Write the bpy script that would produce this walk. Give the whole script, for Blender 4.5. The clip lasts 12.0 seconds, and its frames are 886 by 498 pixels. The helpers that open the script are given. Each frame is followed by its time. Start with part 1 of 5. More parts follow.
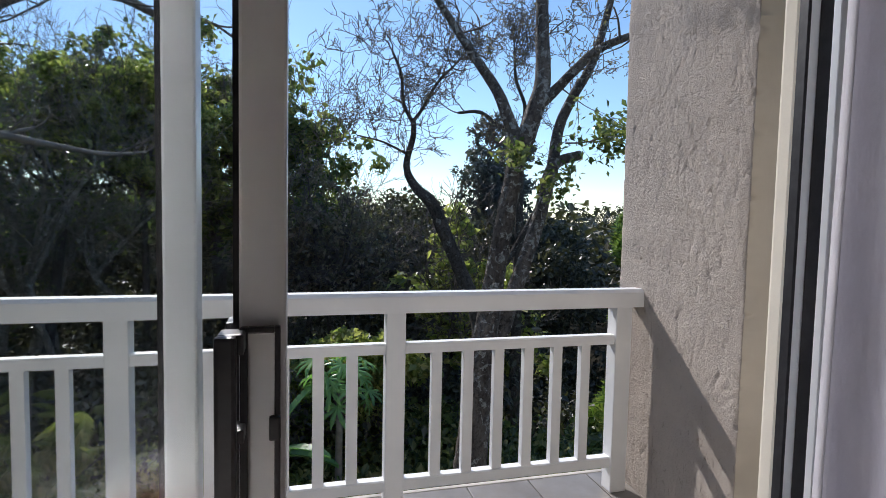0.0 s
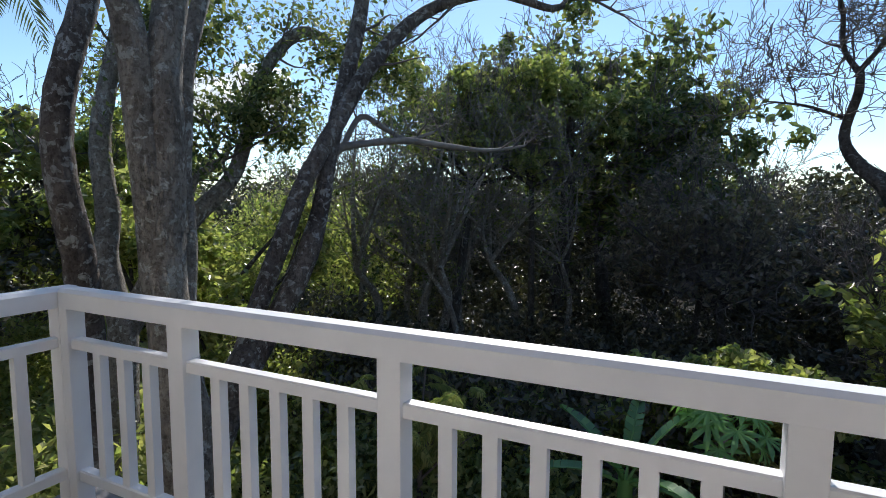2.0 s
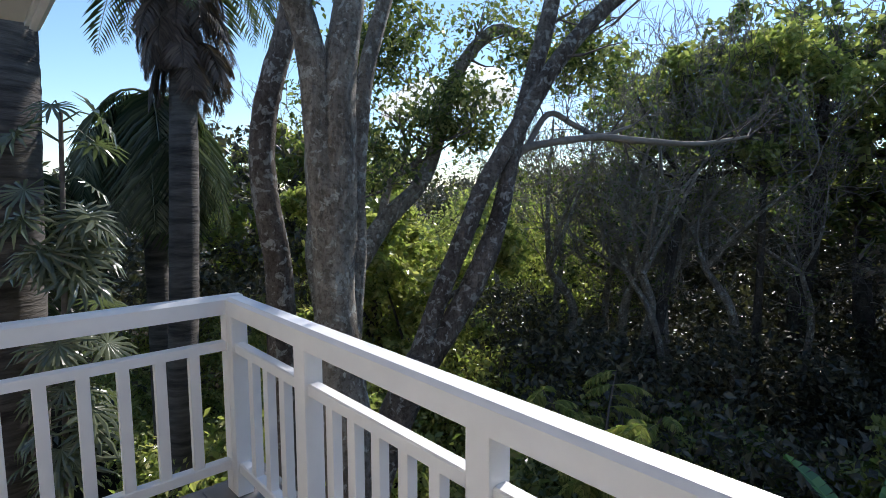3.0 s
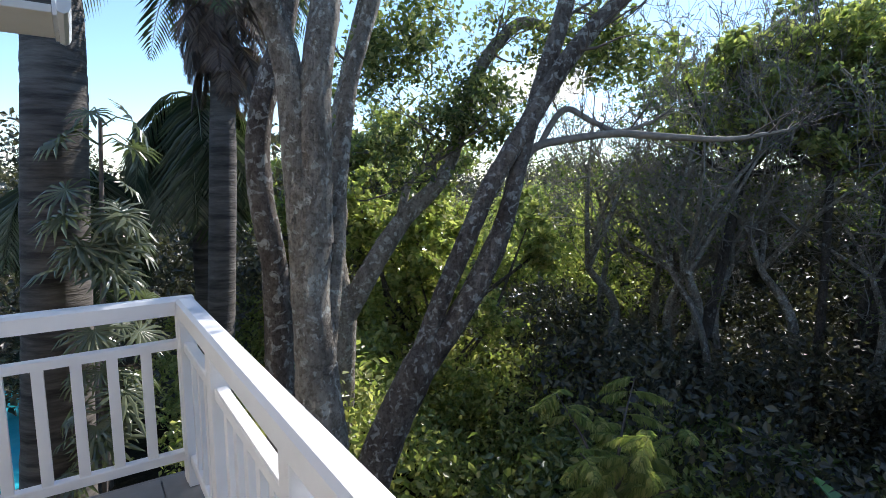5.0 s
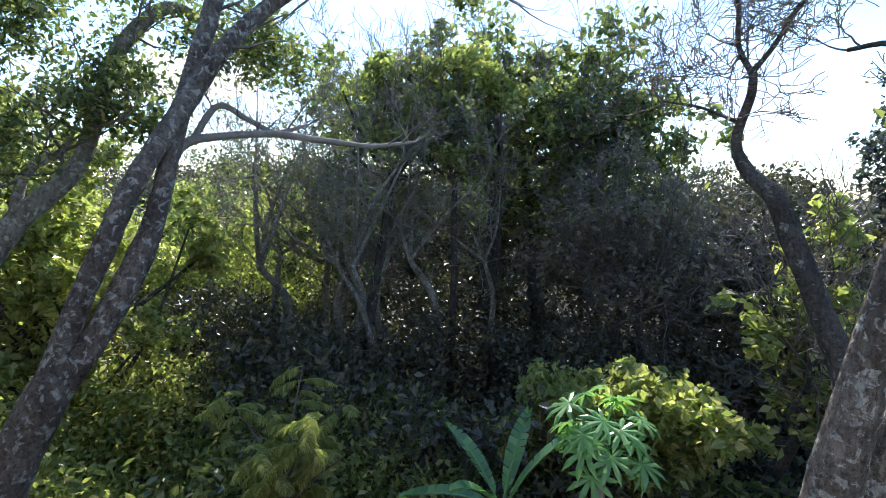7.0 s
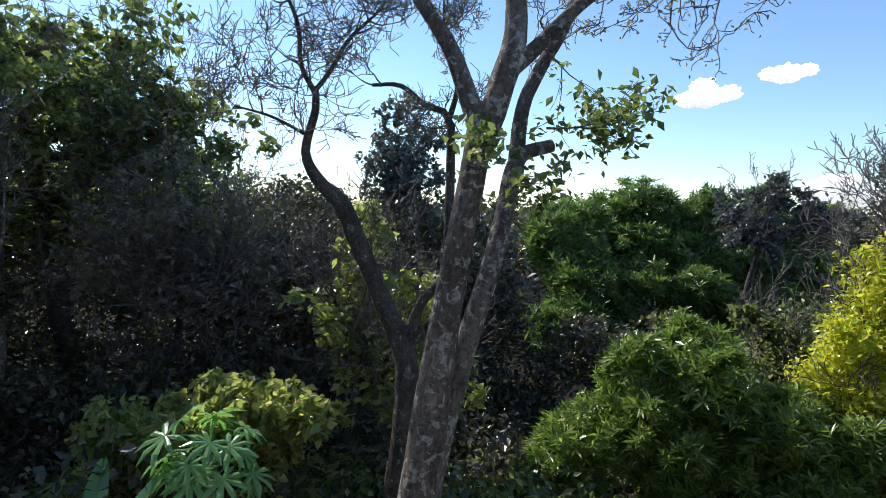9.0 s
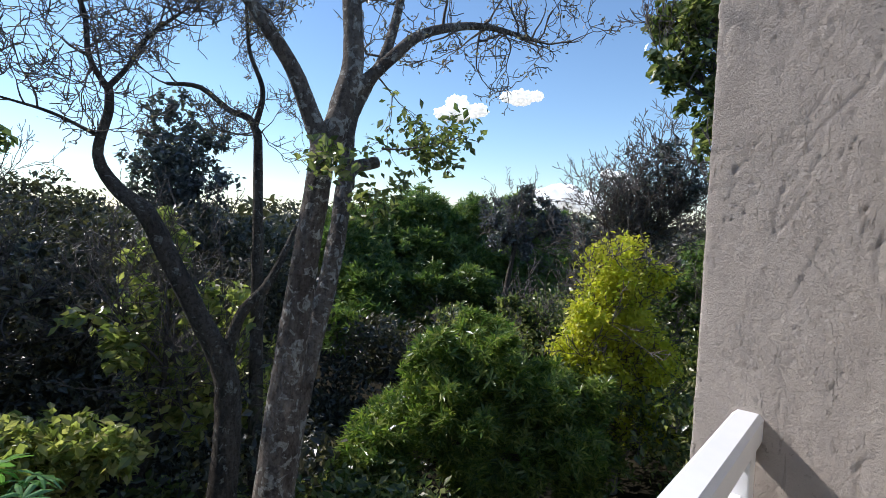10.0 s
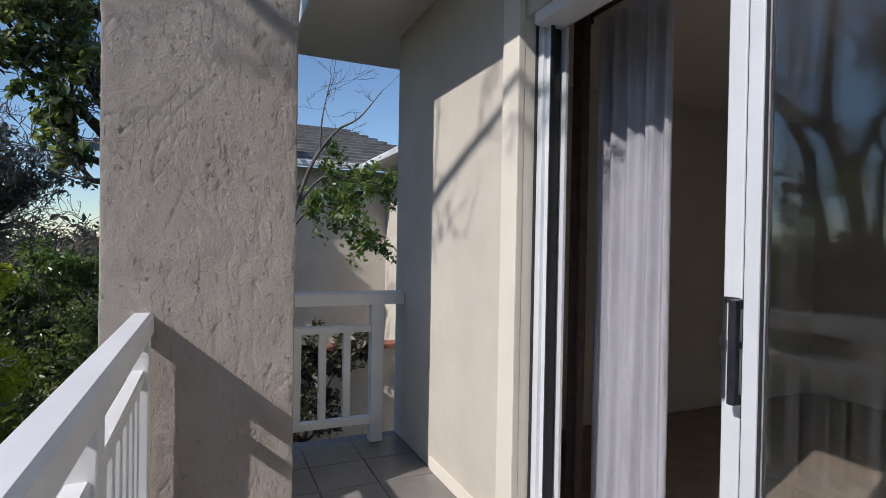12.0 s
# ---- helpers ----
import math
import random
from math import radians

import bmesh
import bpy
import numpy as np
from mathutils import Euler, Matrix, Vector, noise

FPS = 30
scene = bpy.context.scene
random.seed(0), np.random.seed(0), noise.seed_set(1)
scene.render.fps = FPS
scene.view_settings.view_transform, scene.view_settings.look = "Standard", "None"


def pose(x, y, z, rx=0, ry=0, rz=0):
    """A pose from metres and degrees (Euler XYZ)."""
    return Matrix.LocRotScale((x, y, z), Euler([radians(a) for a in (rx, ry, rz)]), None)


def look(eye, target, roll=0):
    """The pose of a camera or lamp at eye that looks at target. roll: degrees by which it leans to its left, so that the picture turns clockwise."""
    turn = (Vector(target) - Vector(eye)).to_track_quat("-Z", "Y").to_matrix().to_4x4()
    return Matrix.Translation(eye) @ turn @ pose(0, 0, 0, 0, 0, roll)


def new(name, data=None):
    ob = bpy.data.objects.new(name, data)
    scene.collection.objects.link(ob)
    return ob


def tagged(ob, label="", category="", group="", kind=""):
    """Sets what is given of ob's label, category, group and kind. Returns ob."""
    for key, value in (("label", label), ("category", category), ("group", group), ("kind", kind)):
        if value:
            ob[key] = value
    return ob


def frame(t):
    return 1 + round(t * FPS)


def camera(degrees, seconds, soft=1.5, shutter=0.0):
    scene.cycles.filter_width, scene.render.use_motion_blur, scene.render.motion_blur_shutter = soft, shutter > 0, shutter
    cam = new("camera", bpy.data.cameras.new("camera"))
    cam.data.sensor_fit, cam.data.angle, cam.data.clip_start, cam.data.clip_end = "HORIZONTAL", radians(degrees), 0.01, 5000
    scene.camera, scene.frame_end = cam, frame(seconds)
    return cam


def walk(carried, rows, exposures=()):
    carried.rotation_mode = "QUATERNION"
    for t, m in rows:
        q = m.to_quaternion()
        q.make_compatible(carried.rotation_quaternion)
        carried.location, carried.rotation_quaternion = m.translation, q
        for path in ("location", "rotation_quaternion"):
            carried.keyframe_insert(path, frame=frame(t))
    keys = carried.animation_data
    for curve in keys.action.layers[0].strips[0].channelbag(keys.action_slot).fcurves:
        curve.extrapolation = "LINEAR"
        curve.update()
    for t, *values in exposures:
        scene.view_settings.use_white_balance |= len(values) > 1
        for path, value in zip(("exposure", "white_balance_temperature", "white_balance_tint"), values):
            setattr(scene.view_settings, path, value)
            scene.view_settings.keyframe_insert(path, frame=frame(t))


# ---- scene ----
cam = camera(79.4, 12.0, soft=0.7)
PATH = [
    (0, (-0.14, 0.146, 1.345), (0.37, 2.076, 1.225), 1.2),
    (0.5, (0.022, 0.295, 1.325), (0.224, 2.281, 1.212), 0.6),
    (1, (0.088, 0.59, 1.344), (-0.064, 2.579, 1.195), 0.3),
    (1.5, (0.077, 0.878, 1.388), (-0.403, 2.812, 1.214), 0.3),
    (2, (0.013, 1.04, 1.42), (-0.847, 2.835, 1.228), 0.3),
    (2.5, (0.034, 1.291, 1.455), (-1.243, 2.817, 1.246), -0.3),
    (3, (0.07, 1.482, 1.528), (-1.406, 2.813, 1.307), -0.0),
    (3.5, (0.098, 1.639, 1.572), (-1.48, 2.845, 1.34), 0.1),
    (5.3, (0.501, 2.106, 1.61), (-1.136, 3.226, 1.357), -0.1),
    (5.5, (0.508, 2.15, 1.603), (-1.105, 3.305, 1.348), -0.0),
    (6, (0.592, 2.154, 1.603), (-0.833, 3.534, 1.348), 0.5),
    (6.5, (0.661, 2.109, 1.585), (-0.433, 3.765, 1.338), 1.0),
    (7, (0.743, 1.992, 1.585), (-0.006, 3.832, 1.35), 1.4),
    (7.2, (0.713, 1.969, 1.586), (0.111, 3.861, 1.352), 1.6),
    (8.8, (0.267, 2.13, 1.545), (0.982, 3.99, 1.377), 2.0),
    (9, (0.156, 2.112, 1.56), (1.031, 3.903, 1.398), 2.1),
    (9.5, (-0.166, 2.065, 1.601), (1.053, 3.644, 1.459), 2.4),
    (10, (-0.503, 2.127, 1.611), (1.03, 3.406, 1.493), 2.2),
    (10.5, (-0.787, 2.145, 1.531), (1.041, 2.955, 1.461), 2.3),
    (11, (-1.04, 2.118, 1.458), (0.937, 2.419, 1.412), 1.8),
    (11.5, (-1.16, 2.16, 1.412), (0.82, 1.895, 1.390), 1.7),
    (12, (-1.205, 2.18, 1.34), (0.626, 1.377, 1.32), 1.0),
]
EXPOSURES = [(0.0, 0.25), (1.0, 0.15), (2.0, 0.25), (3.5, 0.6), (5.5, 1.0), (6.5, 1.3), (7.0, 1.35), (9.0, 0.5), (10.0, 0.3), (11.0, 0.3), (12.0, -0.15)]
walk(cam, [(t, look(eye, target, roll)) for t, eye, target, roll in PATH], EXPOSURES)

# ---- world and sun ----
SUN_WAY = Vector((1.0, -3.0, -2.61)).normalized()
world = bpy.data.worlds.new("sky")
scene.world = world
world.use_nodes = True
wn = world.node_tree
sky = wn.nodes.new("ShaderNodeTexSky")
sky.sky_type = "NISHITA"
sky.sun_disc = False
sky.sun_elevation = math.asin(-SUN_WAY.z)
sky.sun_rotation = math.atan2(-SUN_WAY.x, -SUN_WAY.y)
sky.air_density, sky.dust_density, sky.ozone_density = 1.0, 0.1, 5.0
wn.nodes["Background"].inputs["Strength"].default_value = 0.15
wn.links.new(sky.outputs["Color"], wn.nodes["Background"].inputs["Color"])
sun_data = bpy.data.lights.new("sun", "SUN")
sun_data.energy, sun_data.angle, sun_data.color = 4.5, radians(0.55), (1.0, 0.95, 0.935)
sun = new("sun", sun_data)
sun.matrix_basis = Matrix.Translation((-10, 20, 20)) @ SUN_WAY.to_track_quat("-Z", "Y").to_matrix().to_4x4()


# ---- materials ----
def material(name, rough=0.6, metal=0.0):
    m = bpy.data.materials.new(name)
    m.use_nodes = True
    b = m.node_tree.nodes["Principled BSDF"]
    b.inputs["Roughness"].default_value, b.inputs["Metallic"].default_value = rough, metal
    return m, m.node_tree.nodes, m.node_tree.links, b


def noise_node(n, l, scale, detail=4.0, rough=0.55, stretch=None, coord="Object"):
    tc = n.new("ShaderNodeTexCoord")
    t = n.new("ShaderNodeTexNoise")
    t.inputs["Scale"].default_value, t.inputs["Detail"].default_value, t.inputs["Roughness"].default_value = scale, detail, rough
    if stretch:
        mp = n.new("ShaderNodeMapping")
        mp.inputs["Scale"].default_value = stretch
        l.new(tc.outputs[coord], mp.inputs["Vector"])
        l.new(mp.outputs["Vector"], t.inputs["Vector"])
    else:
        l.new(tc.outputs[coord], t.inputs["Vector"])
    return t


def ramp(n, l, fac, stops):
    r = n.new("ShaderNodeValToRGB")
    e = r.color_ramp.elements
    while len(e) < len(stops):
        e.new(0.5)
    for q, (p, c) in zip(e, stops):
        q.position, q.color = p, (*c, 1)
    l.new(fac, r.inputs["Fac"])
    return r


def bump(n, l, height, b, strength=0.3, distance=0.01, before=None):
    k = n.new("ShaderNodeBump")
    k.inputs["Strength"].default_value, k.inputs["Distance"].default_value = strength, distance
    l.new(height, k.inputs["Height"])
    if before:
        l.new(before.outputs["Normal"], k.inputs["Normal"])
    l.new(k.outputs["Normal"], b.inputs["Normal"])
    return k


def mottled(name, stops, scale, rough=0.6, metal=0.0, bumps=((40, 0.2, 0.004),), stretch=None):
    m, n, l, b = material(name, rough, metal)
    t = noise_node(n, l, scale, 5, 0.6, stretch)
    l.new(ramp(n, l, t.outputs["Fac"], stops).outputs["Color"], b.inputs["Base Color"])
    last = None
    for s, strength, dist in bumps:
        last = bump(n, l, noise_node(n, l, s, 4, 0.6, stretch).outputs["Fac"], b, strength, dist, last)
    return m


def leaf_material(name, colours, rough=0.42, through_light=0.35):
    m, n, l, b = material(name, rough)
    g = n.new("ShaderNodeNewGeometry")
    r = ramp(n, l, g.outputs["Random Per Island"], [(i / (len(colours) - 1), c) for i, c in enumerate(colours)])
    l.new(r.outputs["Color"], b.inputs["Base Color"])
    b.inputs["Specular IOR Level"].default_value = 0.65
    tr = n.new("ShaderNodeBsdfTranslucent")
    mixc = n.new("ShaderNodeMixRGB")
    mixc.blend_type = "MULTIPLY"
    mixc.inputs["Fac"].default_value = 1
    mixc.inputs["Color2"].default_value = (1.2, 1.4, 0.75, 1)
    l.new(r.outputs["Color"], mixc.inputs["Color1"])
    l.new(mixc.outputs["Color"], tr.inputs["Color"])
    mx = n.new("ShaderNodeMixShader")
    mx.inputs["Fac"].default_value = through_light
    l.new(b.outputs["BSDF"], mx.inputs[1])
    l.new(tr.outputs["BSDF"], mx.inputs[2])
    l.new(mx.outputs["Shader"], n["Material Output"].inputs["Surface"])
    return m


def plaster(name, low, high, deep):
    """Trowelled plaster: broad stains, scratches along the trowel strokes, small pits."""
    m, n, l, b = material(name, 0.92)
    big = noise_node(n, l, 2.2, 6, 0.62)
    l.new(ramp(n, l, big.outputs["Fac"], [(0.3, low), (0.7, high)]).outputs["Color"], b.inputs["Base Color"])
    b.inputs["Specular IOR Level"].default_value = 0.15
    fine = bump(n, l, noise_node(n, l, 90, 5, 0.7).outputs["Fac"], b, 0.25 * deep, 0.004)
    wave = bump(n, l, noise_node(n, l, 7, 3, 0.5).outputs["Fac"], b, 0.35 * deep, 0.02, fine)
    if deep > 0.6:
        def marks(scale, stretch, turn, cut, soft, strength, dist, before, twist=1.2):
            tc, mp, t = n.new("ShaderNodeTexCoord"), n.new("ShaderNodeMapping"), n.new("ShaderNodeTexNoise")
            mp.inputs["Scale"].default_value, mp.inputs["Rotation"].default_value = stretch, (radians(turn), 0, 0)
            t.inputs["Scale"].default_value, t.inputs["Detail"].default_value, t.inputs["Roughness"].default_value, t.inputs["Distortion"].default_value = scale, 5, 0.72, twist
            l.new(tc.outputs["Object"], mp.inputs["Vector"])
            l.new(mp.outputs["Vector"], t.inputs["Vector"])
            r = ramp(n, l, t.outputs["Fac"], [(cut, (0, 0, 0)), (cut + soft, (1, 1, 1))])
            return bump(n, l, r.outputs["Color"], b, strength, dist, before), r
        wave, r0 = marks(8, (1, 2.6, 0.6), 0, 0.34, 0.015, 0.95, 0.008, wave)
        wave, r1 = marks(7, (1, 3.4, 0.6), 38, 0.345, 0.015, 0.95, 0.007, wave)
        wave, r2 = marks(26, (1, 1.2, 0.8), 10, 0.34, 0.02, 0.9, 0.007, wave, 0.4)
        bump(n, l, noise_node(n, l, 45, 6, 0.8).outputs["Fac"], b, 0.8, 0.012, wave)
        base = b.inputs["Base Color"].links[0].from_socket
        for r in (r0, r1, r2):
            mx = n.new("ShaderNodeMixRGB")
            mx.blend_type = "MULTIPLY"
            mx.inputs["Fac"].default_value = 0.16
            l.new(base, mx.inputs["Color1"])
            l.new(r.outputs["Color"], mx.inputs["Color2"])
            base = mx.outputs["Color"]
        l.new(base, b.inputs["Base Color"])
    return m


def bark(name, dark, mid, pale, patch=0.56, scale=5.0):
    """Grey bark with pale lichen patches, dark stains and cracks that run along the stem."""
    m, n, l, b = material(name, 0.9)
    t = noise_node(n, l, scale, 7, 0.7, (1, 1, 0.4))
    base = ramp(n, l, t.outputs["Fac"], [(0.36, dark), (0.6, mid)])
    p = noise_node(n, l, scale * 2.3, 5, 0.62)
    p.inputs["Distortion"].default_value = 0.6
    pr = ramp(n, l, p.outputs["Fac"], [(patch, (0, 0, 0)), (patch + 0.03, (0.85, 0.85, 0.85))])
    mx = n.new("ShaderNodeMixRGB")
    l.new(pr.outputs["Color"], mx.inputs["Fac"])
    l.new(base.outputs["Color"], mx.inputs["Color1"])
    mx.inputs["Color2"].default_value = (*pale, 1)
    q = noise_node(n, l, scale * 5.5, 4, 0.7)
    qr = ramp(n, l, q.outputs["Fac"], [(0.40, (0.35, 0.31, 0.28)), (0.52, (1, 1, 1))])
    my = n.new("ShaderNodeMixRGB")
    my.blend_type = "MULTIPLY"
    my.inputs["Fac"].default_value = 0.6
    l.new(mx.outputs["Color"], my.inputs["Color1"])
    l.new(qr.outputs["Color"], my.inputs["Color2"])
    l.new(my.outputs["Color"], b.inputs["Base Color"])
    b.inputs["Specular IOR Level"].default_value = 0.2
    crack = noise_node(n, l, 22, 6, 0.75, (1, 1, 0.22))
    cr = ramp(n, l, crack.outputs["Fac"], [(0.40, (0, 0, 0)), (0.56, (1, 1, 1))])
    one = bump(n, l, cr.outputs["Color"], b, 0.8, 0.02)
    bump(n, l, noise_node(n, l, 8, 5, 0.65).outputs["Fac"], b, 0.9, 0.05, one)
    return m


MAT = {}
MAT["rail"] = mottled("white_rail_paint", [(0.3, (0.74, 0.75, 0.76)), (0.7, (0.84, 0.84, 0.84))], 3.0, 0.38, 0, ((60, 0.06, 0.002),))
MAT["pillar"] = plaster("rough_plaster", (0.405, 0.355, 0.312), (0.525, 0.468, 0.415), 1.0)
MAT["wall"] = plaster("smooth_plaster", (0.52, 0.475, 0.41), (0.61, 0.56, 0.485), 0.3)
MAT["trim"] = plaster("cream_trim_plaster", (0.68, 0.63, 0.54), (0.76, 0.71, 0.61), 0.3)
MAT["ceiling"] = mottled("ceiling_paint", [(0.3, (0.62, 0.60, 0.56)), (0.7, (0.70, 0.68, 0.64))], 1.5, 0.85)
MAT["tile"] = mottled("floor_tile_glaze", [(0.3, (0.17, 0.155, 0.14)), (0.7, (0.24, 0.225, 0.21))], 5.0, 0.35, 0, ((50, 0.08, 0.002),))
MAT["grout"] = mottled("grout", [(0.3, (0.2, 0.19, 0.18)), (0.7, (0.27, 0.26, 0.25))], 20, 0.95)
MAT["slab"] = mottled("concrete", [(0.3, (0.42, 0.39, 0.35)), (0.7, (0.52, 0.49, 0.44))], 3, 0.9)
MAT["frame"] = mottled("aluminium_coating", [(0.3, (0.70, 0.72, 0.75)), (0.7, (0.78, 0.80, 0.82))], 4, 0.32, 0.15, ((80, 0.03, 0.001),))
MAT["seal"] = mottled("black_rubber", [(0.3, (0.012, 0.012, 0.015)), (0.7, (0.03, 0.03, 0.035))], 30, 0.5)
MAT["handle"] = mottled("black_handle_coating", [(0.3, (0.012, 0.013, 0.018)), (0.7, (0.03, 0.03, 0.038))], 20, 0.35)
MAT["inner"] = mottled("interior_paint", [(0.3, (0.50, 0.46, 0.40)), (0.7, (0.58, 0.53, 0.46))], 2, 0.9)
MAT["carpet"] = mottled("interior_floor", [(0.3, (0.16, 0.12, 0.09)), (0.7, (0.25, 0.19, 0.14))], 6, 0.8)
MAT["curtain"] = mottled("grey_curtain_weave", [(0.3, (0.58, 0.57, 0.62)), (0.7, (0.70, 0.69, 0.74))], 14, 0.85, 0, ((220, 0.25, 0.002), (60, 0.2, 0.004)), (1, 1, 0.3))
MAT["lining"] = mottled("brown_curtain_lining", [(0.3, (0.11, 0.075, 0.06)), (0.7, (0.17, 0.12, 0.095))], 14, 0.9)
MAT["linen"] = mottled("white_linen", [(0.3, (0.72, 0.71, 0.69)), (0.7, (0.8, 0.79, 0.77))], 8, 0.9, 0, ((9, 0.5, 0.03),))
MAT["redcloth"] = mottled("red_brown_cloth", [(0.35, (0.22, 0.05, 0.035)), (0.6, (0.5, 0.4, 0.34))], 14, 0.9)
MAT["rooftile"] = mottled("slate_roof_tile", [(0.3, (0.09, 0.085, 0.08)), (0.7, (0.2, 0.19, 0.18))], 4, 0.8, 0, ((20, 0.3, 0.01),))
MAT["gutter"] = mottled("white_gutter_enamel", [(0.3, (0.66, 0.66, 0.65)), (0.7, (0.76, 0.76, 0.75))], 3, 0.4)
MAT["brick"] = mottled("red_brown_coping", [(0.3, (0.2, 0.085, 0.05)), (0.7, (0.3, 0.13, 0.08))], 8, 0.9)
MAT["bark_grey"] = bark("lichen_grey_bark", (0.18, 0.158, 0.13), (0.37, 0.335, 0.28), (0.52, 0.52, 0.46))
MAT["bark_brown"] = bark("red_brown_bark", (0.095, 0.078, 0.066), (0.23, 0.20, 0.172), (0.42, 0.42, 0.385), 0.55)
MAT["bark_dark"] = bark("dark_bark", (0.06, 0.05, 0.042), (0.14, 0.12, 0.10), (0.28, 0.28, 0.25), 0.6)
MAT["twig"] = mottled("grey_twig", [(0.3, (0.08, 0.066, 0.058)), (0.7, (0.17, 0.145, 0.13))], 9, 0.9)
MAT["twig_pale"] = mottled("pale_twig", [(0.3, (0.17, 0.15, 0.125)), (0.7, (0.30, 0.27, 0.23))], 9, 0.9)
MAT["palm_bark"] = mottled("ringed_palm_bark", [(0.35, (0.034, 0.029, 0.027)), (0.65, (0.13, 0.118, 0.105))], 4, 0.9, 0, ((9, 0.9, 0.03),), (0.4, 0.4, 3.0))
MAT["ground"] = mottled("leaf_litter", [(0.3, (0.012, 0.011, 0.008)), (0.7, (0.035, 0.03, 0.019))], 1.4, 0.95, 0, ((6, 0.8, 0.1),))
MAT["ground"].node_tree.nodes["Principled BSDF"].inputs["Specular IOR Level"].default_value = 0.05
# leaf colours lowered so that the hollow's deep shade is in the colour
MAT["dark_leaf"] = leaf_material("shade_dark_leaf", [(0.037, 0.036, 0.028), (0.056, 0.058, 0.038), (0.097, 0.088, 0.054), (0.173, 0.150, 0.090)], 0.42, 0.22)
MAT["mid_leaf"] = leaf_material("green_leaf", [(0.071, 0.093, 0.047), (0.120, 0.157, 0.064), (0.218, 0.237, 0.099), (0.371, 0.351, 0.166)], 0.26, 0.46)
# greens lightened to carry some of the sunlight on lit foliage
MAT["bright_leaf"] = leaf_material("sun_bright_leaf", [(0.170, 0.204, 0.073), (0.268, 0.299, 0.104), (0.391, 0.385, 0.146), (0.536, 0.475, 0.229)], 0.28, 0.54)
MAT["yellow_leaf"] = leaf_material("yellow_green_leaf", [(0.460, 0.440, 0.050), (0.600, 0.540, 0.060), (0.640, 0.570, 0.100), (0.360, 0.420, 0.060)], 0.42, 0.55)
MAT["brown_leaf"] = leaf_material("dry_brown_leaf", [(0.180, 0.130, 0.110), (0.280, 0.210, 0.185), (0.150, 0.140, 0.095), (0.400, 0.320, 0.290)], 0.38, 0.48)
MAT["grey_leaf"] = leaf_material("grey_green_leaf", [(0.080, 0.092, 0.105), (0.130, 0.135, 0.150), (0.065, 0.078, 0.085), (0.220, 0.215, 0.240)], 0.34, 0.3)
MAT["dome_leaf"] = leaf_material("broad_crown_leaf", [(0.067, 0.114, 0.042), (0.104, 0.171, 0.054), (0.170, 0.237, 0.073), (0.280, 0.314, 0.104)], 0.33, 0.42)
MAT["shrub_leaf"] = leaf_material("shrub_leaf", [(0.083, 0.133, 0.036), (0.130, 0.204, 0.050), (0.225, 0.285, 0.068), (0.355, 0.370, 0.114)], 0.28, 0.48)
MAT["frond"] = leaf_material("palm_frond_leaf", [(0.040, 0.060, 0.034), (0.075, 0.100, 0.050), (0.160, 0.180, 0.110), (0.032, 0.048, 0.032)], 0.25, 0.3)
MAT["dead_frond"] = leaf_material("dry_frond_leaf", [(0.090, 0.062, 0.055), (0.140, 0.100, 0.085), (0.060, 0.042, 0.038), (0.200, 0.150, 0.130)], 0.6, 0.2)
MAT["broad"] = leaf_material("broad_glossy_leaf", [(0.110, 0.238, 0.100), (0.160, 0.317, 0.124), (0.231, 0.416, 0.149), (0.135, 0.277, 0.100)], 0.22, 0.38)


def glass_material():
    m, n, l, b = material("door_glass", 0.02)
    b.inputs["Base Color"].default_value = (0.93, 0.96, 0.97, 1)
    b.inputs["Transmission Weight"].default_value = 1.0
    b.inputs["IOR"].default_value = 1.45
    return m


MAT["glass"] = glass_material()


def water_material():
    m, n, l, b = material("pool_water", 0.06)
    t = noise_node(n, l, 3.0)
    l.new(ramp(n, l, t.outputs["Fac"], [(0.3, (0.02, 0.42, 0.52)), (0.7, (0.05, 0.55, 0.63))]).outputs["Color"], b.inputs["Base Color"])
    bump(n, l, noise_node(n, l, 6).outputs["Fac"], b, 0.2, 0.02)
    return m


MAT["water"] = water_material()


def cloud_material():
    m, n, l, b = material("cloud", 1.0)
    b.inputs["Base Color"].default_value = (0.95, 0.95, 0.95, 1)
    b.inputs["Emission Color"].default_value = (1, 1, 1, 1)
    b.inputs["Emission Strength"].default_value = 0.55
    return m


MAT["cloud"] = cloud_material()


# ---- building blocks ----
def thing(name, at=(0, 0, 0), label="", category="", group="", kind=""):
    ob = new(name)
    ob.empty_display_size = 0.1
    ob.matrix_basis = Matrix.Translation(at)
    return tagged(ob, label, category, group, kind)


def mesh_of(name, bm, mat, smooth=False):
    me = bpy.data.meshes.new(name)
    bmesh.ops.recalc_face_normals(bm, faces=bm.faces)
    bm.to_mesh(me)
    bm.free()
    me.materials.append(mat)
    if smooth:
        me.polygons.foreach_set("use_smooth", [True] * len(me.polygons))
    return me


def part(name, bm, mat, parent=None, label="", smooth=False):
    ob = new(name, mesh_of(name, bm, mat, smooth))
    if parent:
        ob.parent = parent
        ob.matrix_parent_inverse = parent.matrix_basis.inverted() if parent.type == "EMPTY" else Matrix()
    return tagged(ob, label) if label else ob


def whole(name, bm, mat, label, category, group="", kind="", smooth=False):
    return tagged(new(name, mesh_of(name, bm, mat, smooth)), label, category, group, kind)


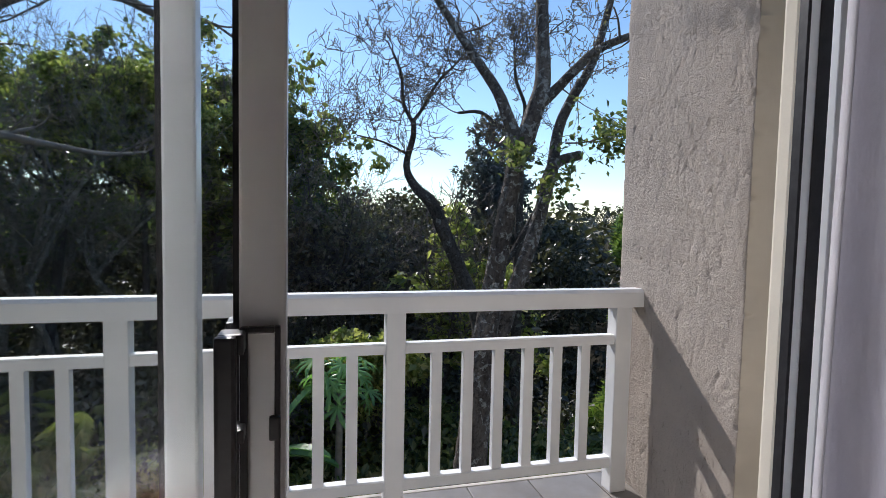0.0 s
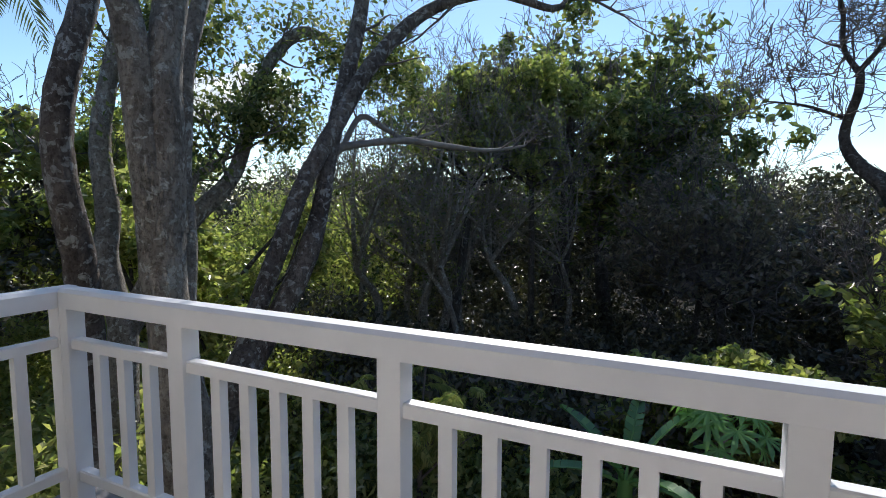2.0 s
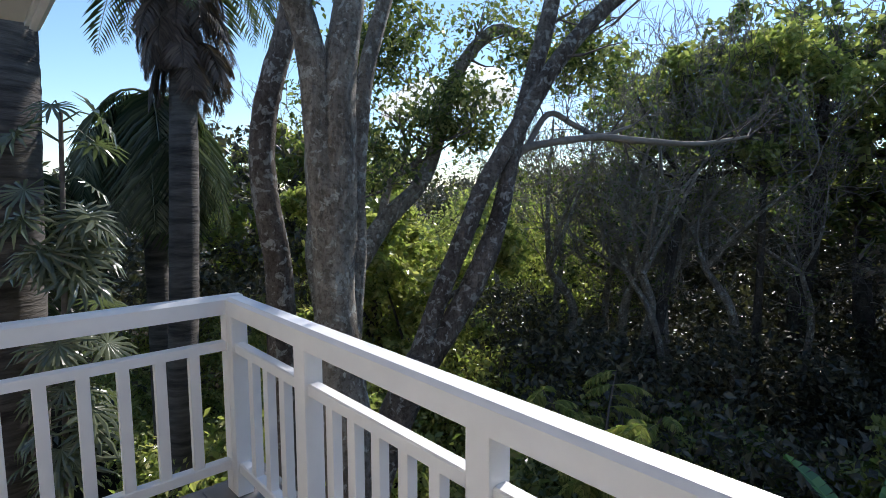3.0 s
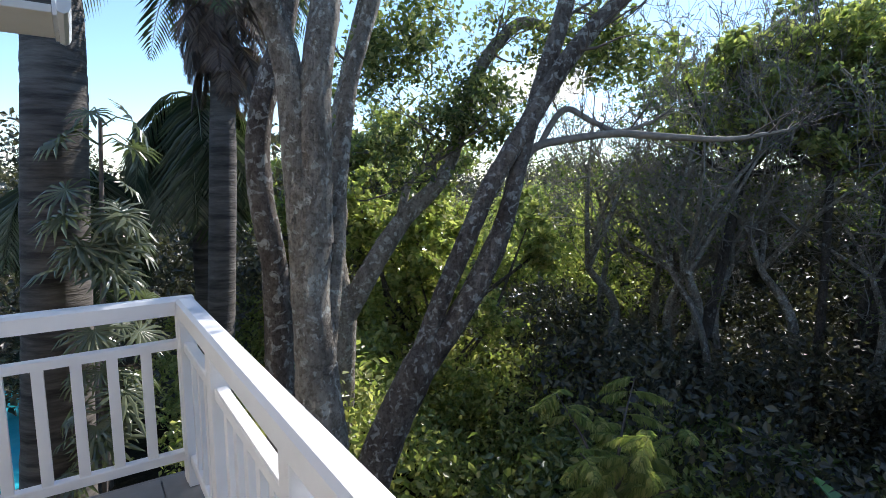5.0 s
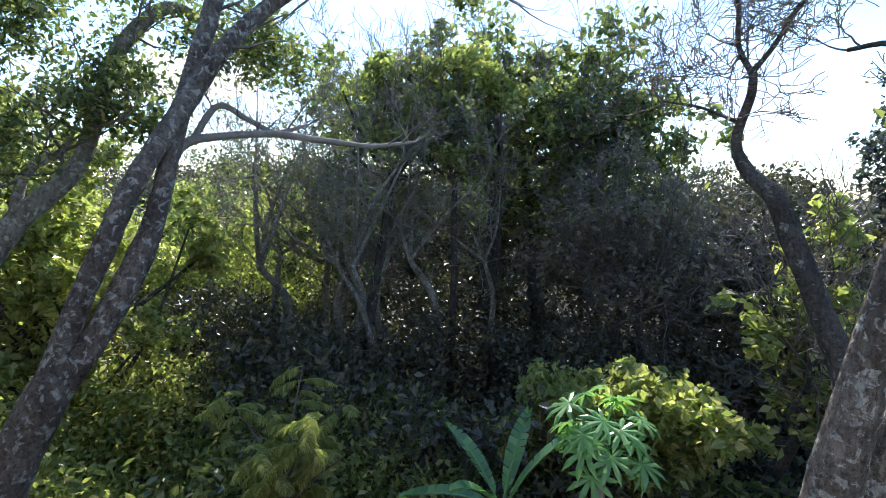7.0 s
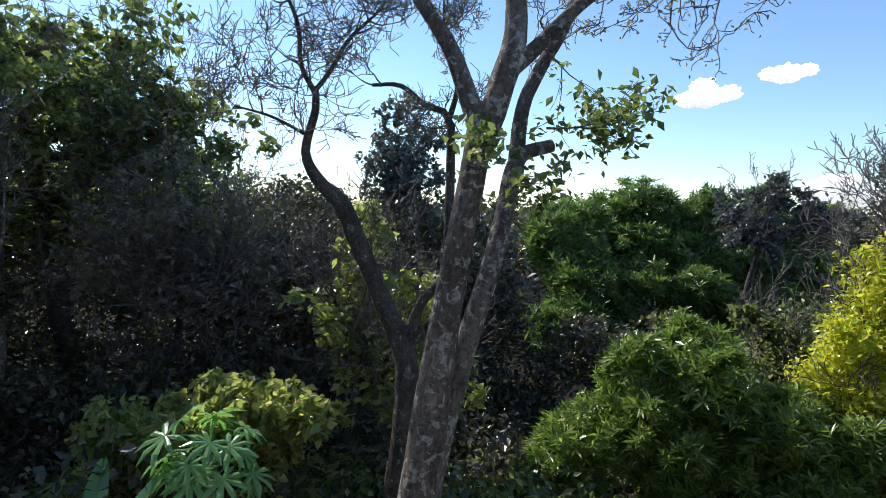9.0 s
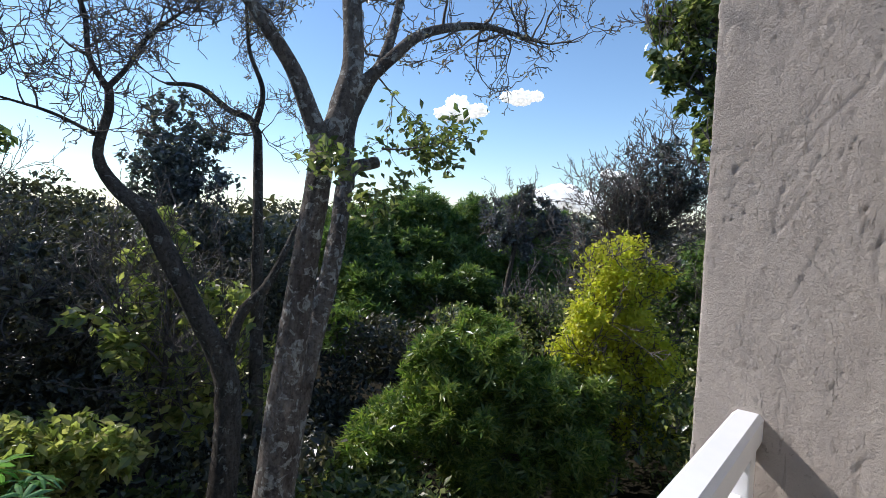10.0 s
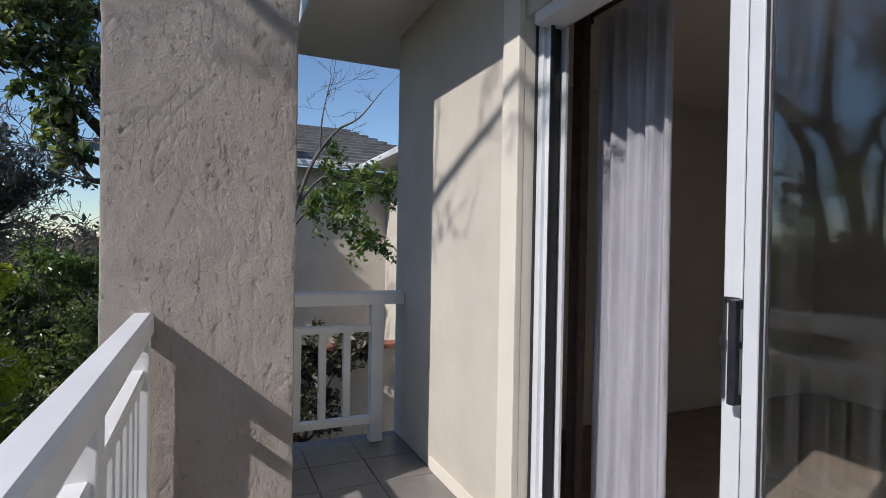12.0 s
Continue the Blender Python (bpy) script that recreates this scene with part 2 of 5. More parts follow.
def box(bm, x0, x1, y0, y1, z0, z1, bevel=0.0):
    """A box with chamfered edges."""
    made = bmesh.ops.create_cube(bm, size=1.0)["verts"]
    for v in made:
        v.co = Vector(((x0 + x1) / 2 + v.co.x * (x1 - x0), (y0 + y1) / 2 + v.co.y * (y1 - y0), (z0 + z1) / 2 + v.co.z * (z1 - z0)))
    if bevel:
        edges = list({e for v in made for e in v.link_edges})
        bmesh.ops.bevel(bm, geom=edges, offset=bevel, segments=2, affect="EDGES", profile=0.6)
    return bm


def block(x0, x1, y0, y1, z0, z1, bevel=0.0):
    return box(bmesh.new(), x0, x1, y0, y1, z0, z1, bevel)


def prism(profile, a, b, axis="x"):
    """A closed outline of (across, up) pairs drawn along one axis from a to b."""
    bm = bmesh.new()
    at = (lambda p, s: (s, p[0], p[1])) if axis == "x" else (lambda p, s: (p[0], s, p[1]))
    one = [bm.verts.new(at(p, a)) for p in profile]
    two = [bm.verts.new(at(p, b)) for p in profile]
    bm.faces.new(one)
    bm.faces.new(two[::-1])
    for i in range(len(profile)):
        k = (i + 1) % len(profile)
        bm.faces.new((one[i], one[k], two[k], two[i]))
    return bm


def data_object(name, verts, faces, mat, parent=None, smooth=True, label=""):
    """One mesh object out of arrays of vertices and of equal-sided faces."""
    me = bpy.data.meshes.new(name)
    verts, faces = np.asarray(verts, np.float32), np.asarray(faces, np.int32)
    n, k = faces.shape
    me.vertices.add(len(verts))
    me.vertices.foreach_set("co", verts.ravel())
    me.loops.add(n * k)
    me.loops.foreach_set("vertex_index", faces.ravel())
    me.polygons.add(n)
    me.polygons.foreach_set("loop_start", np.arange(0, n * k, k, dtype=np.int32))
    me.polygons.foreach_set("use_smooth", np.full(n, smooth))
    me.update(calc_edges=True)
    me.validate()
    me.materials.append(mat)
    ob = new(name, me)
    if parent:
        ob.parent = parent
        ob.matrix_parent_inverse = parent.matrix_basis.inverted() if parent.type == "EMPTY" else Matrix()
    return tagged(ob, label) if label else ob


RNG = np.random.default_rng(7)


def unit(v):
    return v / np.maximum(np.linalg.norm(v, axis=-1, keepdims=True), 1e-9)


def smooth_path(points, step):
    """Points (x, y, z, r) joined by a rounded curve and resampled."""
    p = np.array(points, float)
    p = np.vstack([2 * p[0] - p[1], p, 2 * p[-1] - p[-2]])
    out = []
    for i in range(1, len(p) - 2):
        n = max(2, int(np.linalg.norm(p[i + 1, :3] - p[i, :3]) / step))
        for t in np.linspace(0, 1, n, endpoint=False):
            a, b, c, d = p[i - 1], p[i], p[i + 1], p[i + 2]
            out.append(0.5 * (2 * b + (c - a) * t + (2 * a - 5 * b + 4 * c - d) * t * t + (3 * b - a - 3 * c + d) * t ** 3))
    out.append(p[-2])
    out = np.array(out)
    out[:, 3] = np.maximum(out[:, 3], 0.002)
    return out


def tube(path, sides, lumpy=0.0, seed=0):
    """Vertices and quads of a tapered limb along a path of (x, y, z, r)."""
    p = path[:, :3]
    d = unit(np.gradient(p, axis=0))
    ref = np.where(np.abs(d[:, 2:3]) > 0.9, np.array([[1.0, 0, 0]]), np.array([[0, 0, 1.0]]))
    u = unit(np.cross(d, ref))
    for i in range(1, len(u)):
        w = u[i - 1] - d[i] * np.dot(u[i - 1], d[i])
        u[i] = w / max(np.linalg.norm(w), 1e-6)
    v = np.cross(d, u)
    a = np.linspace(0, 2 * math.pi, sides, endpoint=False)
    r = path[:, 3][:, None] * np.ones(sides)
    if lumpy:
        rnd = np.random.default_rng(seed)
        ph = rnd.uniform(0, 6.28, 6)
        s = np.arange(len(p))[:, None]
        r = r * (1 + lumpy * (0.5 * np.sin(2 * a + ph[0] + s * 0.11) + 0.35 * np.sin(3 * a + ph[1] - s * 0.17) + 0.3 * np.sin(s * 0.6 + ph[2] + a) + 0.25 * np.sin(5 * a + ph[3] + s * 0.3)))
        r = r * (1 + lumpy * 0.35 * rnd.standard_normal(r.shape))
    verts = p[:, None, :] + r[..., None] * (np.cos(a)[None, :, None] * u[:, None, :] + np.sin(a)[None, :, None] * v[:, None, :])
    n = len(p)
    i, k = np.meshgrid(np.arange(n - 1), np.arange(sides), indexing="ij")
    q = np.stack([i * sides + k, i * sides + (k + 1) % sides, (i + 1) * sides + (k + 1) % sides, (i + 1) * sides + k], -1).reshape(-1, 4)
    return verts.reshape(-1, 3), q


def joined(pieces):
    vs, fs, o = [], [], 0
    for v, f in pieces:
        vs.append(v)
        fs.append(f + o)
        o += len(v)
    return np.vstack(vs), np.vstack(fs)


def limb_part(name, points, mat, parent, sides=12, lumpy=0.07, seed=1, step=0.09, label=""):
    v, f = tube(smooth_path(points, step), sides, lumpy, seed)
    return data_object(name, v, f, mat, parent, True, label)


def twigs(starts, rng, spread=0.7, levels=3, kids=3, lift=0.25, wobble=0.25, shrink=0.62, sides=4, least=0.0025):
    """Branching twigs. starts: rows of (x, y, z, dx, dy, dz, length, radius). Gives the tubes and the tips."""
    pieces, tips = [], []
    todo = [(np.array(s[:3]), unit(np.array(s[3:6])), s[6], s[7], 0) for s in starts]
    while todo:
        p, d, length, rad, lev = todo.pop()
        n = 5 if lev < 2 else 4
        pts, q = [np.r_[p, rad]], p.copy()
        for i in range(1, n + 1):
            d = unit(d + rng.normal(0, wobble, 3) * 0.6 + np.array([0, 0, lift * 0.15]))
            q = q + d * length / n
            pts.append(np.r_[q, max(least, rad * (1 - 0.75 * i / n))])
        pts = np.array(pts)
        pieces.append(tube(pts, sides if lev < 2 else 3))
        tips.append((q, d))
        if lev < levels:
            for j in range(kids):
                i = rng.integers(1, n + 1) if j else n
                nd = unit(d + rng.normal(0, spread, 3) + np.array([0, 0, lift]))
                todo.append((pts[i, :3], nd, length * shrink * rng.uniform(0.7, 1.2), max(least, pts[i, 3] * 0.8), lev + 1))
        tips.append((pts[2, :3], d))
    return pieces, tips


def sprouts(limbs, rng, count, length, radius, up=0.4, tail=0.4):
    """Starting rows for twigs, spread along the outer part of limbs."""
    rows = []
    for points in limbs:
        path = smooth_path(points, 0.1)
        first = int(len(path) * tail)
        for k in range(count):
            i = len(path) - 1 if k == 0 else rng.integers(first, len(path))
            d = unit(path[min(i + 1, len(path) - 1), :3] - path[max(i - 2, 0), :3]) * (1.0 if k == 0 else 0.35) + rng.normal(0, 0.7, 3) * (0.3 if k == 0 else 1.0) + np.array([0, 0, up])
            rows.append((*path[i, :3], *d, length * rng.uniform(0.7, 1.3), min(radius, path[i, 3] * 0.7)))
    return rows


def leaves(centres, sizes, rng, droop=0.35, width=0.56, fold=0.25, lie=0.9):
    """Folded pointed leaves at the centres, most of them with the upper face to the sky."""
    n = len(centres)
    up = unit(rng.normal(0, 1, (n, 3)) + np.array([0, 0, lie * 1.6]))
    d = unit(np.cross(up, rng.normal(0, 1, (n, 3))) + np.array([0, 0, -droop]))
    s = unit(np.cross(d, up))
    up = np.cross(s, d)
    L = sizes[:, None]
    base, tip = centres - d * L * 0.5, centres + d * L * 0.5
    mid = centres - d * L * 0.06
    a, b = mid + s * L * width * 0.5 + up * L * fold * 0.4, mid - s * L * width * 0.5 + up * L * fold * 0.4
    v = np.stack([base, a, tip, b], 1).reshape(-1, 3)
    i = np.arange(n)[:, None] * 4
    return v, np.vstack([i + np.array([[0, 1, 2]]), i + np.array([[0, 2, 3]])])


def cluster_points(lumps, n, rng, clump=18, tight=0.13, hollow=0.35, flat=0.85):
    """n points in ragged clusters through balls (x, y, z, r)."""
    L = np.array(lumps, float)
    w = L[:, 3] ** 2
    m = max(1, n // clump)
    k = rng.choice(len(L), m, p=w / w.sum())
    d = unit(rng.normal(0, 1, (m, 3)))
    rr = L[k, 3] * (hollow + (1.08 - hollow) * rng.random(m) ** 0.6)
    c = L[k, :3] + d * rr[:, None] * np.array([1, 1, flat])
    j = rng.integers(0, m, n)
    return c[j] + rng.normal(0, 1, (n, 3)) * (tight * L[k[j], 3] ** 0.6)[:, None]


def ragged(lumps, rng, k=4):
    """Balls with smaller ones budding from them, for an uneven outline."""
    out = []
    for x, y, z, r in lumps:
        out.append((x, y, z, r * 0.8))
        for d in unit(rng.normal(0, 1, (k, 3)) + np.array([0, 0, 0.25])):
            s = rng.uniform(0.28, 0.52) * r
            q = np.array([x, y, z]) + d * r * rng.uniform(0.65, 1.05)
            out.append((*q, s))
    return out


def whorls(centres, sizes, rng, arms=7, width=0.24, rise=0.9):
    """Rosettes of narrow leaves that spread from each centre."""
    n = len(centres)
    axis = unit(rng.normal(0, 0.55, (n, 3)) + np.array([0, -0.15, rise]))
    s0 = unit(np.cross(axis, rng.normal(0, 1, (n, 3))))
    s1 = np.cross(axis, s0)
    vs = []
    for k in range(arms):
        a = 6.283 * k / arms + rng.uniform(-0.3, 0.3, n)
        side = s0 * np.cos(a)[:, None] + s1 * np.sin(a)[:, None]
        d = unit(side + axis * rng.uniform(0.2, 1.1, n)[:, None])
        w = np.cross(d, axis)
        L = (sizes * rng.uniform(0.7, 1.2, n))[:, None]
        sag = np.array([0, 0, -0.12]) * L
        vs.append(np.stack([centres, centres + d * L * 0.5 + w * L * width * 0.5, centres + d * L + sag, centres + d * L * 0.5 - w * L * width * 0.5], 1))
    v = np.stack(vs, 1).reshape(-1, 3)
    i = np.arange(n * arms)[:, None] * 4
    return v, np.vstack([i + np.array([[0, 1, 2]]), i + np.array([[0, 2, 3]])])


def stuff(ob):
    return tagged(ob, kind="stuff")


def crown(name, lumps, n, size, mat, parent, rng, label="", **kw):
    c = cluster_points(lumps, n, rng, **kw)
    v, f = leaves(c, size * rng.uniform(0.5, 1.45, n), rng)
    return stuff(data_object(name, v, f, mat, parent, False, label))


def leafy_twigs(name, tips, per, size, mat, parent, rng, spread=0.08, label=""):
    p = np.array([t[0] for t in tips])
    c = np.repeat(p, per, 0) + rng.normal(0, spread, (len(p) * per, 3))
    v, f = leaves(c, size * rng.uniform(0.6, 1.3, len(c)), rng)
    return stuff(data_object(name, v, f, mat, parent, False, label))


# ---- the building and the balcony ----
WALL_Y = 0.955         # outer face of the house wall
RAIL_Y = 2.445         # middle line of the front railing
END_X = -2.57          # middle line of the end railing
PIL_X, PIL_W = 1.475, 0.60
BACK = WALL_Y - 0.22    # inner face of the house wall
FAR_X = 2.41           # where the house wall ends
DOOR_L, DOOR_R, DOOR_H = -1.15, 0.79, 2.31
CEIL_Z = 2.80


def build_shell():
    bm = bmesh.new()
    box(bm, -4.2, DOOR_L, BACK, WALL_Y, 0.0, CEIL_Z)
    box(bm, DOOR_R, FAR_X, BACK, WALL_Y, 0.0, CEIL_Z)
    box(bm, DOOR_L, DOOR_R, BACK, WALL_Y, DOOR_H, CEIL_Z)
    whole("wall_front", bm, MAT["wall"], "beige plastered house wall behind the balcony", "wall", kind="structure")
    bm = bmesh.new()
    box(bm, -4.2, FAR_X, BACK, WALL_Y, -3.6, -0.16)
    box(bm, FAR_X - 0.2, FAR_X, -3.2, BACK, -3.6, CEIL_Z)
    box(bm, -4.2, -4.0, -3.2, BACK, -3.6, CEIL_Z)
    whole("wall_side", bm, MAT["wall"], "beige plastered lower and side house walls", "wall", kind="structure")
    # room behind the door
    bm = bmesh.new()
    box(bm, -2.6, 2.0, -3.2, -3.05, 0, 2.5)
    box(bm, -2.75, -2.6, -3.2, BACK, 0, 2.5)
    box(bm, 2.0, 2.15, -3.2, BACK, 0, 2.5)
    whole("wall_room", bm, MAT["inner"], "plain painted walls of the dim bedroom", "wall", kind="structure")
    whole("ceiling_room", block(-2.75, 2.15, -3.2, BACK, 2.5, 2.6), MAT["inner"], "plain bedroom ceiling", "ceiling", kind="structure")
    whole("floor_room", block(-2.75, 2.15, -3.2, WALL_Y - 0.02, -0.16, 0.0), MAT["carpet"], "dark brown bedroom floor", "floor", kind="structure")
    # soffit and roof edge
    whole("ceiling", block(-3.85, 3.05, BACK, 1.62, CEIL_Z, CEIL_Z + 0.05), MAT["ceiling"], "off-white flat balcony soffit", "ceiling", kind="structure")
    roof = bmesh.new()
    pts = [(-3.9, -3.4, 4.1), (3.1, -3.4, 4.1), (3.1, 1.66, 3.02), (-3.9, 1.66, 3.02)]
    lo = [roof.verts.new(p) for p in pts]
    hi = [roof.verts.new((p[0], p[1], p[2] + 0.08)) for p in pts]
    roof.faces.new(lo[::-1])
    roof.faces.new(hi)
    for i in range(4):
        roof.faces.new((lo[i], lo[(i + 1) % 4], hi[(i + 1) % 4], hi[i]))
    whole("roof", roof, MAT["rooftile"], "dark tiled roof over the balcony", "roof", kind="structure")
    bm = bmesh.new()
    box(bm, -3.88, 3.08, 1.622, 1.647, CEIL_Z - 0.005, 3.02, 0.004)
    box(bm, -3.88, -3.855, -3.2, 1.62, CEIL_Z - 0.005, 3.02, 0.004)
    box(bm, 3.052, 3.078, -3.2, 1.62, CEIL_Z - 0.005, 3.02, 0.004)
    whole("trim", bm, MAT["gutter"], "white fascia boards along the eaves", "fascia", kind="structure")
    # projecting eave of the next roof beyond the end railing, with its gutter
    eave = thing("eave", (-5.2, 1.2, CEIL_Z), "off-white boxed eave corner with a short white gutter", "eave", kind="structure")
    part("soffit", block(-5.5, -4.62, 0.6, 1.97, 2.86, 2.92, 0.008), MAT["ceiling"], eave)
    part("fascia", block(-5.52, -4.60, 1.972, 2.0, 2.84, 3.10, 0.004), MAT["gutter"], eave)
    g = [(2.002, 2.82), (2.002, 2.93), (2.085, 2.95), (2.095, 2.93), (2.09, 2.86), (2.07, 2.82), (2.04, 2.805)]
    part("gutter", prism(g, -5.5, -4.38), MAT["gutter"], eave)
    part("wall", block(-6.1, -5.0, -2.0, 0.7, -3.6, 2.857), MAT["wall"], eave)
    # floor slab with tiles in mortar
    bm = block(-2.70, FAR_X + 0.03, WALL_Y - 0.02, 2.62, -0.16, -0.012)
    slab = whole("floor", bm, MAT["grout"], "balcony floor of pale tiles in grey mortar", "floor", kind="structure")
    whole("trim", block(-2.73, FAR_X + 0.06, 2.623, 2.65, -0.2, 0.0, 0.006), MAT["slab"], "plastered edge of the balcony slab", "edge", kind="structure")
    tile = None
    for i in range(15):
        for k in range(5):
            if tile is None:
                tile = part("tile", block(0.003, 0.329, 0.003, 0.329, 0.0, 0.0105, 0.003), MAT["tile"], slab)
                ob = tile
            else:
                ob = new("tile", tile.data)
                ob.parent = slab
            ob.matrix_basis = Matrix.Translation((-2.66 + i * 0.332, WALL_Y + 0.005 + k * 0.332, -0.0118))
    # door surround, skirting
    bm = bmesh.new()
    box(bm, 0.745, DOOR_R + 0.09, WALL_Y + 0.001, WALL_Y + 0.035, 0, CEIL_Z - 0.002, 0.006)
    box(bm, 0.746, DOOR_R - 0.001, 0.90, WALL_Y + 0.0005, 0, DOOR_H)
    box(bm, DOOR_L - 0.10, DOOR_L + 0.005, WALL_Y, WALL_Y + 0.035, 0, CEIL_Z - 0.002, 0.006)
    whole("trim", bm, MAT["trim"], "cream plaster bands beside the sliding door", "trim", kind="structure")
    bm = bmesh.new()
    box(bm, DOOR_R + 0.103, 1.72, WALL_Y, WALL_Y + 0.012, 0, 0.075, 0.003)
    box(bm, -4.1, DOOR_L - 0.103, WALL_Y, WALL_Y + 0.012, 0, 0.075, 0.003)
    whole("baseboard", bm, MAT["trim"], "low cream skirting at the foot of the wall", "skirting", kind="structure")


def build_pillar():
    """A plastered pier with softly uneven faces and worn edges."""
    bm = bmesh.new()
    x0, x1, y0, y1 = PIL_X, PIL_X + PIL_W, 1.785, 2.618
    xs, ys = 8, 120
    ring = [(x0 + (x1 - x0) * i / xs, y0) for i in range(xs)] + [(x1, y0 + (y1 - y0) * i / ys) for i in range(ys)]
    ring += [(x1 - (x1 - x0) * i / xs, y1) for i in range(xs)] + [(x0, y1 - (y1 - y0) * i / ys) for i in range(ys)]
    cx, cy = (x0 + x1) / 2, (y0 + y1) / 2
    rows = []
    zs = np.linspace(-0.16, 3.6, 430)
    for z in zs:
        row = []
        for x, y in ring:
            ex, ey = min(abs(x - x0), abs(x - x1)), min(abs(y - y0), abs(y - y1))
            corner = math.exp(-(ex + ey) / 0.02)
            k = noise.noise(Vector((x * 5, y * 5, z * 3))) * 0.004 + noise.noise(Vector((x * 17, y * 17, z * 9))) * 0.0022
            if ex < 1e-6 and x < cx:
                pit = noise.noise(Vector((7, y * 46, z * 40)))
                patch = noise.noise(Vector((3, y * 4.5, z * 3)))
                k -= 0.0035 * min(1, max(0, (pit - 0.50 + 0.3 * patch) * 7))
                for turn, seed in ((0.12, 11), (0.75, 23), (-0.35, 37)):
                    u, v = y * math.cos(turn) - z * math.sin(turn), y * math.sin(turn) + z * math.cos(turn)
                    line = abs(noise.noise(Vector((u * 13, v * 2.4, seed))))
                    if line < 0.05 and noise.noise(Vector((u * 4, v * 2.2, seed + 5))) > 0.10:
                        k -= 0.0032 * (1 - line / 0.05)
                k += 0.0011 * noise.noise(Vector((5, y * 90, z * 80)))
            w = Vector((x - cx, y - cy, 0))
            n = Vector((math.copysign(1, w.x) if ex < 1e-6 else 0, math.copysign(1, w.y) if ey < 1e-6 else 0, 0))
            off = n * k - n * corner * (0.006 + 0.003 * noise.noise(Vector((x, y, z * 12))))
            row.append(bm.verts.new((x + off.x, y + off.y, z)))
        rows.append(row)
    for a, b in zip(rows, rows[1:]):
        for i in range(len(ring)):
            k = (i + 1) % len(ring)
            bm.faces.new((a[i], a[k], b[k], b[i]))
    bm.faces.new(rows[-1])
    bm.faces.new(rows[0][::-1])
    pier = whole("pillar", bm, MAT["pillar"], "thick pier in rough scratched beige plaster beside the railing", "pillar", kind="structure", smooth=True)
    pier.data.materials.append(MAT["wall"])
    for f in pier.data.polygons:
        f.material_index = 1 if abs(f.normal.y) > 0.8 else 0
    whole("pillar_foot", block(PIL_X + 0.01, PIL_X + PIL_W - 0.01, 1.80, 2.605, -3.6, -0.165), MAT["wall"], "plastered lower pier under the balcony", "pillar", kind="structure")


def rail_section(c, w, z0, z1, ch):
    return [(c - w / 2, z0), (c + w / 2, z0), (c + w / 2, z1 - ch), (c + w / 2 - ch, z1), (c - w / 2 + ch, z1), (c - w / 2, z1 - ch)]


def railing(name, axis, c, a, b, posts, clear, label, group=""):
    """A painted railing along one axis at the line c, from a to b. posts: middles of its posts."""
    at = ((a + b) / 2, c, 0) if axis == "x" else (c, (a + b) / 2, 0)
    r = thing(name, at, label, "railing", group)

    def put(pname, p0, p1, half, z0, z1, bevel):
        bm = block(p0, p1, c - half, c + half, z0, z1, bevel) if axis == "x" else block(c - half, c + half, p0, p1, z0, z1, bevel)
        return part(pname, bm, MAT["rail"], r)
    part("top_rail", prism(rail_section(c, 0.092, 0.925, 1.012, 0.015), a, b, axis), MAT["rail"], r)
    for p in posts:
        put("post", p - 0.043, p + 0.043, 0.040, 0.0, 0.927, 0.005)
    stops = sorted(posts)
    for p, q in zip(stops, stops[1:]):
        lo, hi = p + 0.0425, q - 0.0425
        part("mid_rail", prism(rail_section(c, 0.052, 0.742, 0.788, 0.006), lo, hi, axis), MAT["rail"], r)
        part("bottom_rail", prism(rail_section(c, 0.052, 0.125, 0.175, 0.006), lo, hi, axis), MAT["rail"], r)
        n = max(1, round((hi - lo) / 0.145) - 1)
        for i in range(n):
            m = lo + (hi - lo) * (i + 1) / (n + 1)
            put("baluster", m - 0.024, m + 0.024, 0.020, 0.170, 0.746, 0.003)
    return r


def build_railings():
    railing("balcony_railing", "x", RAIL_Y, END_X + 0.048, PIL_X + 0.004, [END_X + 0.05, -1.787, -0.826, 0.256, 1.378], 0.1,
            "long white painted railing with square balusters beside the plastered pier")
    railing("balcony_railing", "y", END_X, WALL_Y + 0.02, RAIL_Y + 0.046, [WALL_Y + 0.07, RAIL_Y], 0.1,
            "short white painted railing closing the balcony end")
    railing("balcony_railing", "y", 2.28, WALL_Y + 0.002, 2.60, [WALL_Y + 0.18, 1.86, 2.55], 0.1,
            "white painted railing of the neighbouring bay in shade")


